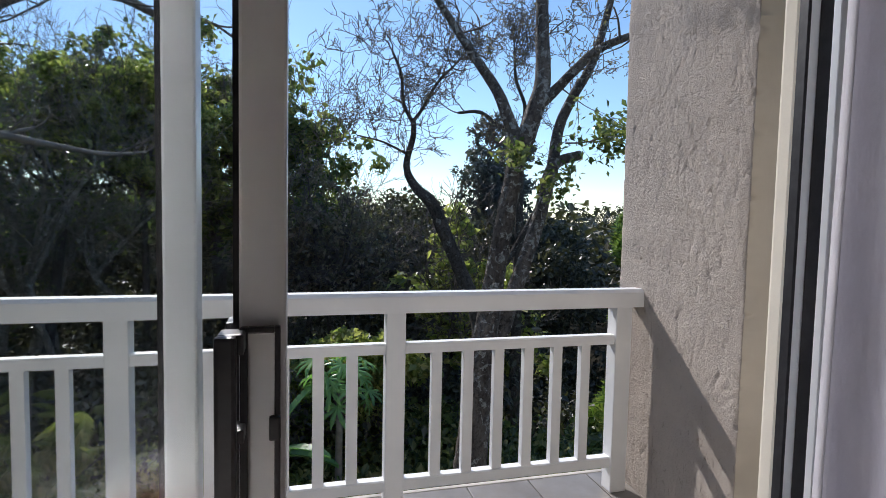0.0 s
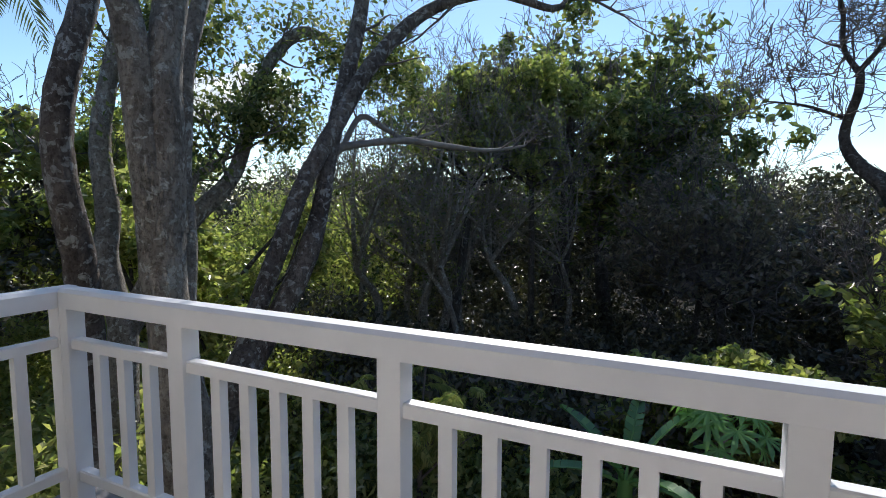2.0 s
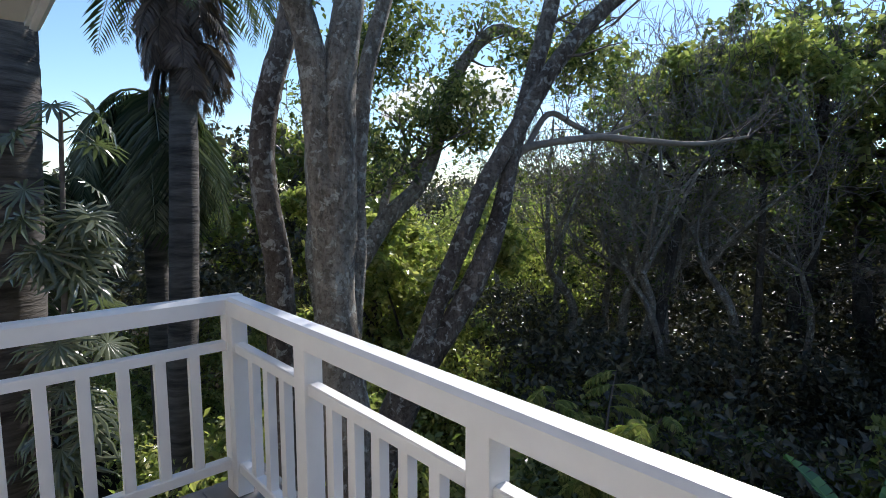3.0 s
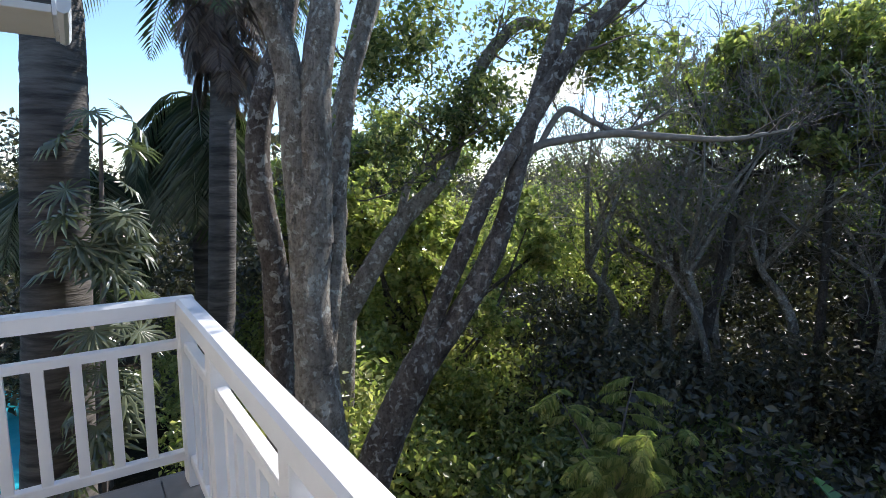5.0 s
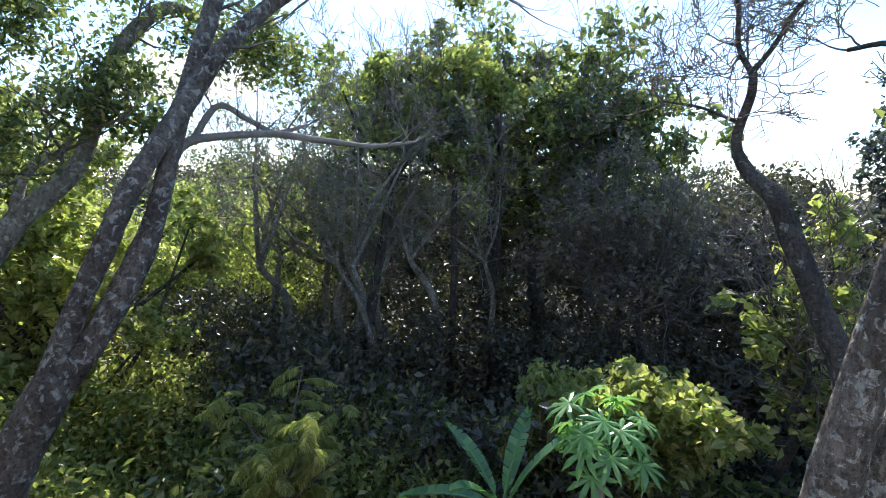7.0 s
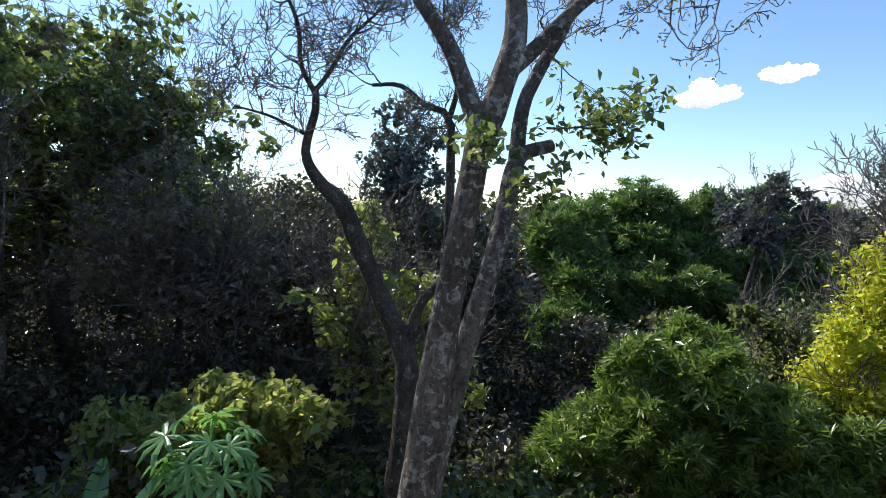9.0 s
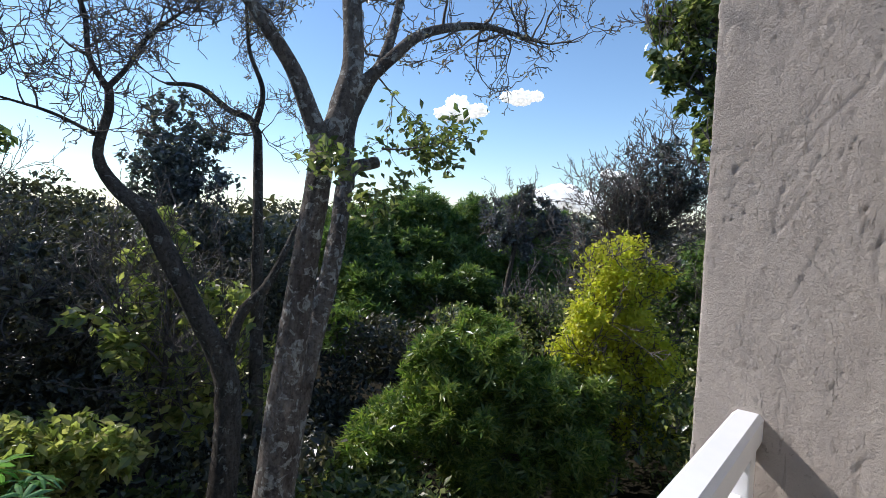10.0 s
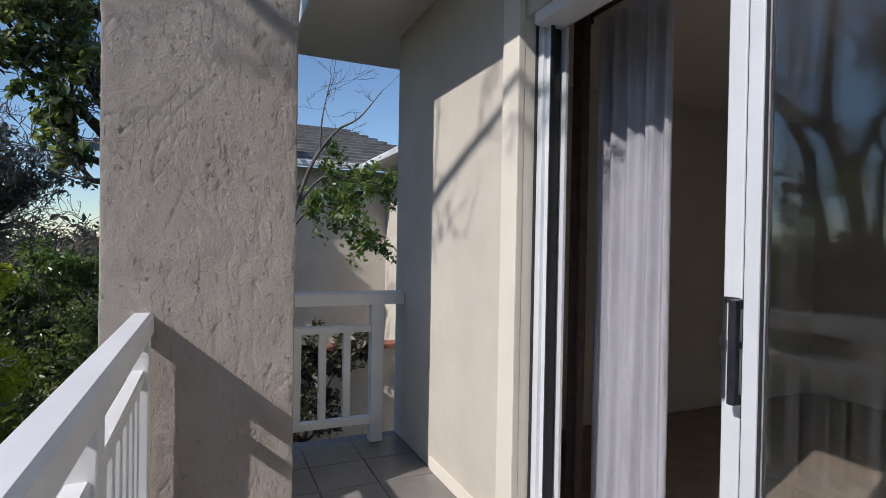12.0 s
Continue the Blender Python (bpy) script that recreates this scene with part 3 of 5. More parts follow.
# ---- sliding door, curtain, bed ----
def build_door():
    d = thing("door_1", ((DOOR_L + DOOR_R) / 2, 0.89, 0), "white aluminium sliding glass door standing open", "sliding door", kind="structure")
    y0, y1 = 0.815, 0.945
    fr = bmesh.new()
    box(fr, 0.700, DOOR_R - 0.004, 0.80, 0.897, 0.0, DOOR_H, 0.003)
    box(fr, 0.655, 0.700, 0.800, 0.814, 0.03, DOOR_H - 0.05, 0.002)
    box(fr, 0.672, 0.700, 0.868, 0.880, 0.03, DOOR_H - 0.05, 0.002)
    box(fr, DOOR_L + 0.004, DOOR_L + 0.05, y0, y1, 0.0, DOOR_H, 0.003)
    box(fr, DOOR_L + 0.05, 0.699, y0, y1, DOOR_H - 0.05, DOOR_H, 0.003)
    box(fr, DOOR_L + 0.05, 0.699, y0, y1, 0.0, 0.028, 0.003)
    part("door_frame", fr, MAT["frame"], d)
    sl = bmesh.new()
    box(sl, 0.736, 0.744, 0.898, 0.908, 0.0, DOOR_H)
    box(sl, 0.690, 0.699, 0.816, 0.866, 0.03, DOOR_H - 0.05)
    box(sl, 0.664, 0.671, 0.866, 0.882, 0.03, DOOR_H - 0.05)
    part("seal", sl, MAT["seal"], d)

    def panel(name, x0, x1, ya, yb, stile):
        p = bmesh.new()
        box(p, x1 - stile, x1, ya, yb, 0.03, DOOR_H - 0.052, 0.004)
        box(p, x0, x0 + 0.06, ya, yb, 0.03, DOOR_H - 0.052, 0.004)
        box(p, x0 + 0.06, x1 - stile, ya, yb, 0.03, 0.11, 0.004)
        box(p, x0 + 0.06, x1 - stile, ya, yb, DOOR_H - 0.12, DOOR_H - 0.052, 0.004)
        ob = part(name, p, MAT["frame"], d)
        m = (ya + yb) / 2
        gl = part("pane", block(x0 + 0.055, x1 - stile + 0.006, m - 0.003, m + 0.003, 0.105, DOOR_H - 0.115), MAT["glass"], ob)
        gl.visible_shadow = False
        s = bmesh.new()
        for k in (ya + 0.004, yb - 0.010):
            box(s, x1 - stile - 0.007, x1 - stile - 0.0005, k, k + 0.006, 0.11, DOOR_H - 0.12)
        part("seal", s, MAT["seal"], ob)
        return ob
    panel("fixed_panel", DOOR_L + 0.055, -0.272, 0.898, 0.936, 0.042)
    lead = panel("sliding_panel", DOOR_L + 0.09, -0.158, 0.828, 0.864, 0.056)
    # pull handles on both faces: a bar held off the stile by three short posts, and a thin rim round the lock plate
    for face, out in ((0.865, 1), (0.827, -1)):
        def span(near, far):
            return sorted((face + out * near, face + out * far))
        h = bmesh.new()
        box(h, -0.236, -0.212, *span(0.034, 0.050), 0.925, 1.205, 0.005)
        for z0, z1 in ((1.180, 1.205), (1.075, 1.092), (0.925, 0.948)):
            box(h, -0.234, -0.205, *span(0.001, 0.036), z0, z1, 0.003)
        box(h, -0.212, -0.203, *span(0.001, 0.012), 0.925, 1.208, 0.002)
        box(h, -0.172, -0.165, *span(0.001, 0.012), 0.925, 1.208, 0.002)
        box(h, -0.203, -0.172, *span(0.001, 0.012), 1.200, 1.208, 0.002)
        box(h, -0.178, -0.164, *span(0.012, 0.022), 1.07, 1.10, 0.003)
        part("handle", h, MAT["handle"], lead, "black moulded pull handle")


def build_curtain():
    """A gathered curtain: a wavy sheet with thickness and a hem."""
    def cloth(x0, x1, y, depth, waves, mat, name, parent, seed):
        cols, rws = 90, 24
        rng = np.random.default_rng(seed)
        ph = rng.uniform(0, 6.28, 4)
        bm = bmesh.new()
        grid = []
        for j in range(rws + 1):
            z = 0.03 + 2.36 * j / rws
            row = []
            for i in range(cols + 1):
                u = i / cols
                k = 1 - 0.1 * j / rws
                yy = y + depth * k * (math.sin(u * waves * 6.283 + ph[0] + 0.25 * math.sin(z * 1.3 + ph[1])) + 0.35 * math.sin(u * waves * 14.9 + ph[2] + z * 0.5))
                xx = x0 + (x1 - x0) * (u + 0.012 * math.sin(z * 2.1 + ph[3] + u * 9)) * (1 - 0.0 * k)
                row.append(bm.verts.new((xx, yy, z)))
            grid.append(row)
        for a, b in zip(grid, grid[1:]):
            for i in range(cols):
                bm.faces.new((a[i], a[i + 1], b[i + 1], b[i]))
        bmesh.ops.solidify(bm, geom=list(bm.faces), thickness=0.003)
        return part(name, bm, mat, parent, smooth=True)
    c = thing("curtain", (0.55, 0.6, 0), "gathered grey fabric curtain hanging inside the open door", "curtain")
    cloth(0.345, 0.775, 0.525, 0.024, 4.2, MAT["curtain"], "drape", c, 3)
    cloth(0.715, 0.80, 0.655, 0.014, 1.6, MAT["lining"], "lining", c, 5)
    rod = bmesh.new()
    bmesh.ops.create_cone(rod, cap_ends=True, segments=14, radius1=0.012, radius2=0.012, depth=2.2, matrix=pose(-0.2, 0.55, 2.42, 0, 90, 0))
    box(rod, 0.87, 0.89, 0.50, 0.734, 2.41, 2.43)
    box(rod, -1.25, -1.23, 0.50, 0.734, 2.41, 2.43)
    part("rod", rod, MAT["handle"], c, smooth=False)


def build_bed():
    b = thing("bed", (-1.0, -0.7, 0), "low bed with white linen just inside the door", "bed")
    part("base", block(-1.88, -0.26, -1.8, 0.42, 0.0, 0.26, 0.01), MAT["carpet"], b)
    bm = block(-1.9, -0.24, -1.82, 0.44, 0.262, 0.56, 0.05)
    bmesh.ops.subdivide_edges(bm, edges=bm.edges, cuts=6, use_grid_fill=True)
    for v in bm.verts:
        v.co += Vector((0, 0, 0.02 * noise.noise(v.co * 4)))
    part("duvet", bm, MAT["linen"], b, smooth=True)
    bm = block(-0.62, -0.36, 0.0, 0.3, 0.575, 0.60, 0.01)
    whole("folded_cloth", bm, MAT["redcloth"], "small folded red and white cloth lying on the bed", "cloth")


build_shell()
build_pillar()
build_railings()
build_door()
build_curtain()
build_bed()


# ---- the garden: ground, trees, undergrowth ----
GROUND_Z = -3.4


def build_ground():
    n, span = 120, 900.0
    bm = bmesh.new()
    rows = []
    for j in range(n + 1):
        row = []
        for i in range(n + 1):
            u, v = i / n * 2 - 1, j / n * 2 - 1
            x, y = math.copysign(abs(u) ** 2.6, u) * span, math.copysign(abs(v) ** 2.6, v) * span
            far = max(0.0, math.hypot(x, y) - 6)
            z = GROUND_Z + min(1, far / 12) * (0.35 * noise.noise(Vector((x * 0.25, y * 0.25, 0))) + 0.12 * noise.noise(Vector((x, y, 3)))) - 0.02 * min(far, 60)
            row.append(bm.verts.new((x, y, z)))
        rows.append(row)
    for a, b in zip(rows, rows[1:]):
        for i in range(n):
            bm.faces.new((a[i], a[i + 1], b[i + 1], b[i]))
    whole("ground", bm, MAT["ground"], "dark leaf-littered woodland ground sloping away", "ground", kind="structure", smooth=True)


def tree(name, label, base, group=""):
    return thing(name, base, label, "tree", group)


def build_near_trees():
    rng = np.random.default_rng(11)
    # many-stemmed tree close to the railing corner
    t = tree("tree", "tall grey lichen-spotted tree with several stems beside the balcony", (-2.50, 3.29, GROUND_Z))
    base = [(-2.33, 3.28, -3.60, 0.299), (-2.58, 3.29, -2.18, 0.221), (-2.80, 3.29, -0.55, 0.186), (-2.91, 3.30, 0.06, 0.156), (-3.01, 3.30, 0.67, 0.131), (-3.08, 3.33, 1.18, 0.144), (-3.11, 3.36, 1.55, 0.155)]
    limb_part("trunk", base, MAT["bark_grey"], t, 18, 0.05, 2, 0.06)
    left = [(-3.09, 3.30, 1.19, 0.116), (-3.15, 3.27, 2.08, 0.097), (-3.15, 3.23, 2.44, 0.092), (-3.15, 3.16, 2.67, 0.091), (-3.15, 3.07, 2.92, 0.089), (-3.66, 3.21, 4.02, 0.078), (-4.00, 3.12, 5.69, 0.055), (-4.27, 3.11, 7.35, 0.033)]
    right = [(-3.07, 3.37, 1.19, 0.124), (-3.08, 3.40, 2.10, 0.111), (-3.08, 3.43, 2.42, 0.107), (-3.08, 3.49, 2.72, 0.102), (-3.08, 3.56, 3.02, 0.094), (-3.01, 4.05, 4.03, 0.078), (-2.91, 4.34, 5.70, 0.055), (-2.66, 4.62, 7.14, 0.033)]
    third = [(-2.96, 3.37, 0.21, 0.066), (-2.99, 3.40, 0.51, 0.069), (-3.10, 3.53, 1.08, 0.066), (-3.23, 3.62, 1.62, 0.066), (-3.35, 3.79, 2.37, 0.065), (-3.40, 4.01, 2.98, 0.063), (-3.45, 4.58, 4.74, 0.050), (-3.63, 5.28, 6.41, 0.028)]
    for s, limb in enumerate((left, right, third)):
        limb_part("limb", limb, MAT["bark_grey"], t, 14, 0.06, 20 + s, 0.07)
    pieces, tips = twigs(sprouts([left, right, third], rng, 6, 1.1, 0.022, 0.3, 0.6), rng, levels=2)
    v, f = joined(pieces)
    stuff(data_object("fine_branching", v, f, MAT["twig"], t))
    leafy_twigs("crown", tips, 5, 0.11, MAT["mid_leaf"], t, rng, 0.1)

    # darker stem standing apart behind it
    t = tree("tree", "dark slender-stemmed tree behind the lichen-spotted tree", (-4.00, 3.32, GROUND_Z))
    limb_part("trunk", [(-3.98, 3.31, -3.60, 0.16), (-4.00, 3.37, 0.13, 0.120), (-4.00, 3.37, 0.51, 0.115), (-4.00, 3.35, 0.94, 0.110), (-4.00, 3.27, 1.49, 0.106), (-4.00, 3.26, 1.93, 0.101), (-4.00, 3.37, 2.41, 0.097), (-4.00, 3.49, 2.77, 0.092), (-4.00, 3.59, 3.22, 0.083), (-4.00, 3.73, 3.93, 0.069), (-3.6, 4.5, 5.6, 0.05)], MAT["bark_brown"], t, 14, 0.06, 26, 0.07)
    limb_part("limb", [(-4.00, 3.73, 3.93, 0.07), (-4.3, 3.5, 4.2, 0.05), (-4.6, 3.7, 5.4, 0.02)], MAT["bark_brown"], t, 10, 0.06, 27, 0.07)

    # forked grey tree behind it
    t = tree("tree", "forked grey tree with a crooked side limb and green crown", (-5.38, 4.19, GROUND_Z))
    limb_part("trunk", [(-5.33, 4.09, -3.60, 0.22), (-5.43, 4.35, -2.30, 0.166), (-5.50, 4.54, -1.19, 0.165), (-5.59, 4.68, -0.02, 0.150), (-5.60, 4.71, 0.09, 0.13)], MAT["bark_grey"], t, 14, 0.06, 3)
    c_left = [(-5.59, 4.68, -0.08, 0.139), (-5.74, 4.64, 0.74, 0.118), (-5.77, 4.70, 1.22, 0.118), (-5.89, 4.73, 2.05, 0.104), (-5.89, 4.93, 2.94, 0.097), (-5.87, 5.17, 3.84, 0.090), (-5.75, 5.48, 5.17, 0.05)]
    c_right = [(-5.59, 4.68, -0.08, 0.139), (-5.48, 5.07, 0.62, 0.133), (-5.38, 5.44, 1.16, 0.120), (-5.21, 5.88, 1.63, 0.100), (-5.18, 6.17, 2.27, 0.093), (-5.17, 6.47, 3.06, 0.087), (-4.98, 6.97, 3.65, 0.073), (-4.74, 7.39, 3.56, 0.052)]
    c_stub = [(-5.44, 5.39, 1.10, 0.06), (-5.47, 5.58, 1.63, 0.050), (-5.30, 5.85, 1.86, 0.036), (-5.27, 5.95, 2.08, 0.02)]
    for s, limb in enumerate((c_left, c_right, c_stub)):
        limb_part("limb", limb, MAT["bark_grey"], t, 12, 0.06, 30 + s)
    pieces, tips = twigs(sprouts([c_left, c_right, c_stub, c_right], rng, 7, 0.75, 0.02, 0.2, 0.45), rng, levels=3)
    v, f = joined(pieces)
    stuff(data_object("fine_branching", v, f, MAT["twig"], t))
    leafy_twigs("crown", tips, 2, 0.085, MAT["mid_leaf"], t, rng, 0.09)
    crown("foliage", [(-5.61, 5.38, 3.07, 0.42), (-5.43, 5.69, 3.58, 0.42), (-5.11, 5.90, 2.28, 0.31), (-5.48, 5.29, 2.07, 0.28), (-4.93, 6.21, 2.68, 0.28), (-4.83, 6.31, 2.19, 0.28), (-5.71, 5.38, 3.37, 0.35)], 5200, 0.085, MAT["mid_leaf"], t, rng, clump=26, tight=0.16)

    # leaning forked tree
    t = tree("tree", "leaning brown tree forked low into two crossing stems", (-4.26, 3.63, GROUND_Z))
    limb_part("trunk", [(-4.25, 3.43, -3.60, 0.3), (-4.12, 3.79, -2.50, 0.24), (-4.01, 4.10, -1.57, 0.205), (-3.92, 4.41, -0.76, 0.176), (-3.83, 4.65, -0.22, 0.165), (-3.81, 4.75, -0.05, 0.13)], MAT["bark_brown"], t, 16, 0.06, 4)
    v_left = [(-3.85, 4.61, -0.30, 0.115), (-3.82, 4.91, 0.41, 0.099), (-3.76, 5.22, 1.07, 0.100), (-3.70, 5.49, 1.62, 0.095), (-3.56, 5.87, 2.25, 0.094), (-3.42, 6.22, 2.84, 0.089), (-3.16, 6.72, 3.45, 0.078), (-2.78, 7.06, 3.76, 0.068), (-2.26, 7.3, 3.84, 0.058), (-1.69, 7.6, 3.68, 0.044), (-1.52, 7.8, 3.84, 0.034), (-1.25, 7.95, 3.82, 0.022)]
    v_right = [(-3.82, 4.65, -0.30, 0.120), (-3.71, 5.04, 0.25, 0.116), (-3.62, 5.39, 0.85, 0.117), (-3.62, 5.60, 1.28, 0.096), (-3.65, 5.77, 1.73, 0.091), (-3.66, 5.97, 2.31, 0.092), (-3.66, 6.20, 2.89, 0.093), (-3.67, 6.45, 3.54, 0.088), (-3.70, 6.86, 4.81, 0.05)]
    v_branch = [(-3.76, 5.82, 1.63, 0.059), (-3.71, 6.02, 1.94, 0.050), (-3.53, 6.29, 2.03, 0.044), (-3.23, 6.73, 2.10, 0.041), (-2.93, 7.13, 2.07, 0.038), (-2.54, 7.68, 2.04, 0.026), (-2.20, 8.23, 2.13, 0.015)]
    v_second = [(-3.69, 6.08, 1.96, 0.036), (-3.63, 6.39, 2.36, 0.033), (-3.45, 6.63, 2.24, 0.030), (-3.27, 6.86, 2.13, 0.027), (-3.06, 7.16, 2.24, 0.018)]
    for s, limb in enumerate((v_left, v_right)):
        limb_part("limb", limb, MAT["bark_brown"], t, 12, 0.06, 40 + s)
    for s, limb in enumerate((v_branch, v_second)):
        limb_part("branch", limb, MAT["twig_pale"], t, 9, 0.1, 44 + s, 0.06)
    pieces, tips = twigs(sprouts([v_left, v_right, v_left], rng, 5, 0.8, 0.02, 0.2, 0.55) + sprouts([v_branch, v_second], rng, 6, 0.5, 0.012, 0.5, 0.3), rng, levels=3)
    v, f = joined(pieces)
    stuff(data_object("fine_branching", v, f, MAT["twig"], t))
    crown("foliage", [(-4.19, 7.34, 3.30, 0.49), (-4.00, 7.65, 3.10, 0.42), (-3.80, 6.96, 4.61, 0.6), (-3.50, 6.70, 4.10, 0.35), (-1.45, 7.9, 3.70, 0.22)], 5000, 0.085, MAT["mid_leaf"], t, rng, clump=26, tight=0.16)

    # tree in front of the pier side
    t = tree("tree", "grey-brown forked tree with nearly bare twigs and few leaves", (1.40, 5.16, GROUND_Z))
    limb_part("trunk", [(1.46, 5.48, -3.60, 0.284), (1.57, 5.52, -2.17, 0.209), (1.69, 5.52, -0.69, 0.163), (1.76, 5.54, -0.11, 0.142), (1.88, 5.56, 0.74, 0.110), (1.99, 5.56, 1.41, 0.098), (2.08, 5.56, 1.91, 0.097), (2.13, 5.57, 2.25, 0.102)], MAT["bark_brown"], t, 18, 0.05, 6, 0.06)
    r_left = [(2.10, 5.57, 2.14, 0.085), (2.02, 5.64, 2.41, 0.069), (1.92, 5.71, 2.70, 0.059), (1.72, 5.85, 3.06, 0.052), (1.57, 5.94, 3.31, 0.045), (1.18, 6.23, 4.00, 0.034), (0.64, 6.51, 4.57, 0.020)]
    r_main = [(2.15, 5.56, 2.11, 0.099), (2.25, 5.52, 2.46, 0.095), (2.34, 5.51, 2.80, 0.086), (2.34, 5.54, 3.25, 0.077), (2.33, 5.65, 4.21, 0.054), (2.18, 5.90, 5.35, 0.032)]
    r_right = [(2.24, 5.52, 2.50, 0.068), (2.46, 5.44, 2.72, 0.054), (2.62, 5.37, 2.90, 0.050), (2.90, 5.25, 3.16, 0.042), (3.47, 5.09, 3.35, 0.032), (4.26, 4.96, 3.41, 0.017)]
    r_two = [(1.79, 5.61, -0.69, 0.102), (1.99, 5.69, -0.02, 0.098), (2.19, 5.76, 0.53, 0.093), (2.41, 5.83, 1.07, 0.087), (2.56, 5.91, 1.45, 0.081), (2.71, 6.01, 1.89, 0.079), (2.85, 6.07, 2.04, 0.065), (3.12, 6.04, 2.13, 0.055)]
    r_up = [(2.73, 6.02, 1.85, 0.077), (2.89, 6.20, 2.43, 0.067), (3.05, 6.16, 2.84, 0.061), (3.28, 6.09, 3.31, 0.051), (3.57, 6.10, 4.33, 0.034)]
    # r_over limbs: added above the view to throw branch shadows on the pier
    r_over = [(2.33, 5.65, 4.03, 0.056), (1.47, 5.71, 4.94, 0.045), (0.22, 5.59, 5.63, 0.034), (-1.02, 5.35, 5.98, 0.017)]
    r_over2 = [(2.33, 5.65, 4.14, 0.056), (2.05, 5.27, 5.29, 0.045), (1.15, 4.92, 5.98, 0.034), (0.48, 4.46, 6.55, 0.017)]
    r_over3 = [(2.18, 5.90, 5.28, 0.040), (1.01, 6.06, 6.08, 0.034), (0.21, 6.28, 6.66, 0.017)]
    for s, limb in enumerate((r_left, r_main, r_right, r_two, r_up, r_over, r_over2, r_over3)):
        limb_part("limb", limb, MAT["bark_brown"], t, 13, 0.06, 50 + s, 0.07)
    pieces, tips = twigs(sprouts([r_left, r_main, r_right, r_right, r_up, r_over, r_over2, r_over3], rng, 7, 0.5, 0.014, 0.2, 0.35), rng, levels=3, kids=3, lift=0.15, spread=0.85, wobble=0.5, least=0.004)
    low, low_tips = twigs([(2.53, 5.41, 2.73, 0.700, -0.100, -0.250, 0.550, 0.010), (2.58, 5.40, 2.16, 0.900, 0.000, 0.100, 0.500, 0.010), (2.48, 5.54, 1.70, -0.600, -0.400, 0.200, 0.300, 0.008), (1.96, 5.47, 2.05, -0.200, -0.600, 0.100, 0.250, 0.008), (2.93, 5.38, 2.38, 0.600, 0.000, -0.500, 0.400, 0.008)], rng, levels=2, lift=-0.25, kids=4)
    v, f = joined(pieces + low)
    stuff(data_object("fine_branching", v, f, MAT["twig"], t))
    leafy_twigs("bud_mass", [q for q in tips if rng.random() < 0.6], 1, 0.04, MAT["brown_leaf"], t, rng, 0.03)
    leafy_twigs("foliage", low_tips, 4, 0.085, MAT["mid_leaf"], t, rng, 0.06)

    # bent, dark, leafless tree
    t = tree("bare_tree", "dark bent tree with a bare fine-twigged top", (2.25, 7.38, GROUND_Z))
    limb_part("trunk", [(2.20, 7.41, -3.70, 0.2), (2.31, 7.47, -1.84, 0.158), (2.39, 7.51, -0.95, 0.145), (2.40, 7.56, -0.20, 0.135), (2.15, 7.75, 0.54, 0.112), (1.93, 7.91, 1.10, 0.105), (1.77, 8.03, 1.53, 0.098), (1.52, 8.19, 1.80, 0.072), (1.40, 8.28, 2.11, 0.050), (1.50, 8.27, 2.59, 0.044), (1.49, 8.29, 2.84, 0.038)], MAT["bark_dark"], t, 12, 0.08, 7)
    d_a = [(1.49, 8.30, 2.79, 0.035), (1.36, 8.39, 3.08, 0.028), (1.33, 8.44, 3.52, 0.025), (1.20, 8.54, 3.90, 0.019)]
    d_b = [(1.49, 8.30, 2.79, 0.032), (1.66, 8.22, 3.04, 0.025), (1.82, 8.15, 3.36, 0.022), (2.11, 8.04, 3.68, 0.016)]
    d_c = [(2.37, 7.58, -0.21, 0.082), (2.54, 7.54, 0.43, 0.063), (2.82, 7.41, 0.82, 0.050), (3.15, 7.36, 1.49, 0.02)]
    d_d = [(1.42, 8.28, 2.29, 0.02), (1.06, 8.49, 2.49, 0.016), (0.68, 8.63, 2.59, 0.01)]
    for s, limb in enumerate((d_a, d_b, d_c, d_d)):
        limb_part("limb", limb, MAT["bark_dark"], t, 8, 0.06, 60 + s, 0.07)
    pieces, tips = twigs(sprouts([d_a, d_b, d_d, d_a, d_b], rng, 5, 0.5, 0.013, 0.25, 0.1), rng, levels=3, kids=4, spread=0.8, wobble=0.45, shrink=0.7, least=0.0048)
    v, f = joined(pieces)
    stuff(data_object("fine_branching", v, f, MAT["twig"], t))
    leafy_twigs("bud_mass", [q for q in tips if rng.random() < 0.25], 1, 0.04, MAT["brown_leaf"], t, rng, 0.03)

    t = tree("bare_tree", "slender leafless tree behind the forked trunk", (3.52, 8.85, GROUND_Z))
    e_0 = [(3.51, 8.78, -3.70, 0.12), (3.51, 8.83, 1.83, 0.07), (3.49, 8.93, 2.77, 0.055), (3.21, 9.09, 2.95, 0.043), (2.90, 9.27, 3.21, 0.035), (2.55, 9.46, 3.21, 0.024)]
    e_1 = [(3.49, 8.93, 2.70, 0.047), (3.60, 8.90, 3.25, 0.035), (3.46, 9.02, 3.79, 0.028), (3.45, 9.11, 4.40, 0.018)]
    limb_part("trunk", e_0, MAT["bark_dark"], t, 9, 0.06, 71)
    limb_part("limb", e_1, MAT["bark_dark"], t, 8, 0.06, 72)
    pieces, tips = twigs(sprouts([e_0, e_1, e_1], rng, 6, 0.5, 0.013, 0.25, 0.75), rng, levels=3, kids=4, spread=0.8, wobble=0.45, shrink=0.7, least=0.005)
    v, f = joined(pieces)
    stuff(data_object("fine_branching", v, f, MAT["twig"], t))
    leafy_twigs("bud_mass", [q for q in tips if rng.random() < 0.4], 1, 0.04, MAT["brown_leaf"], t, rng, 0.03)


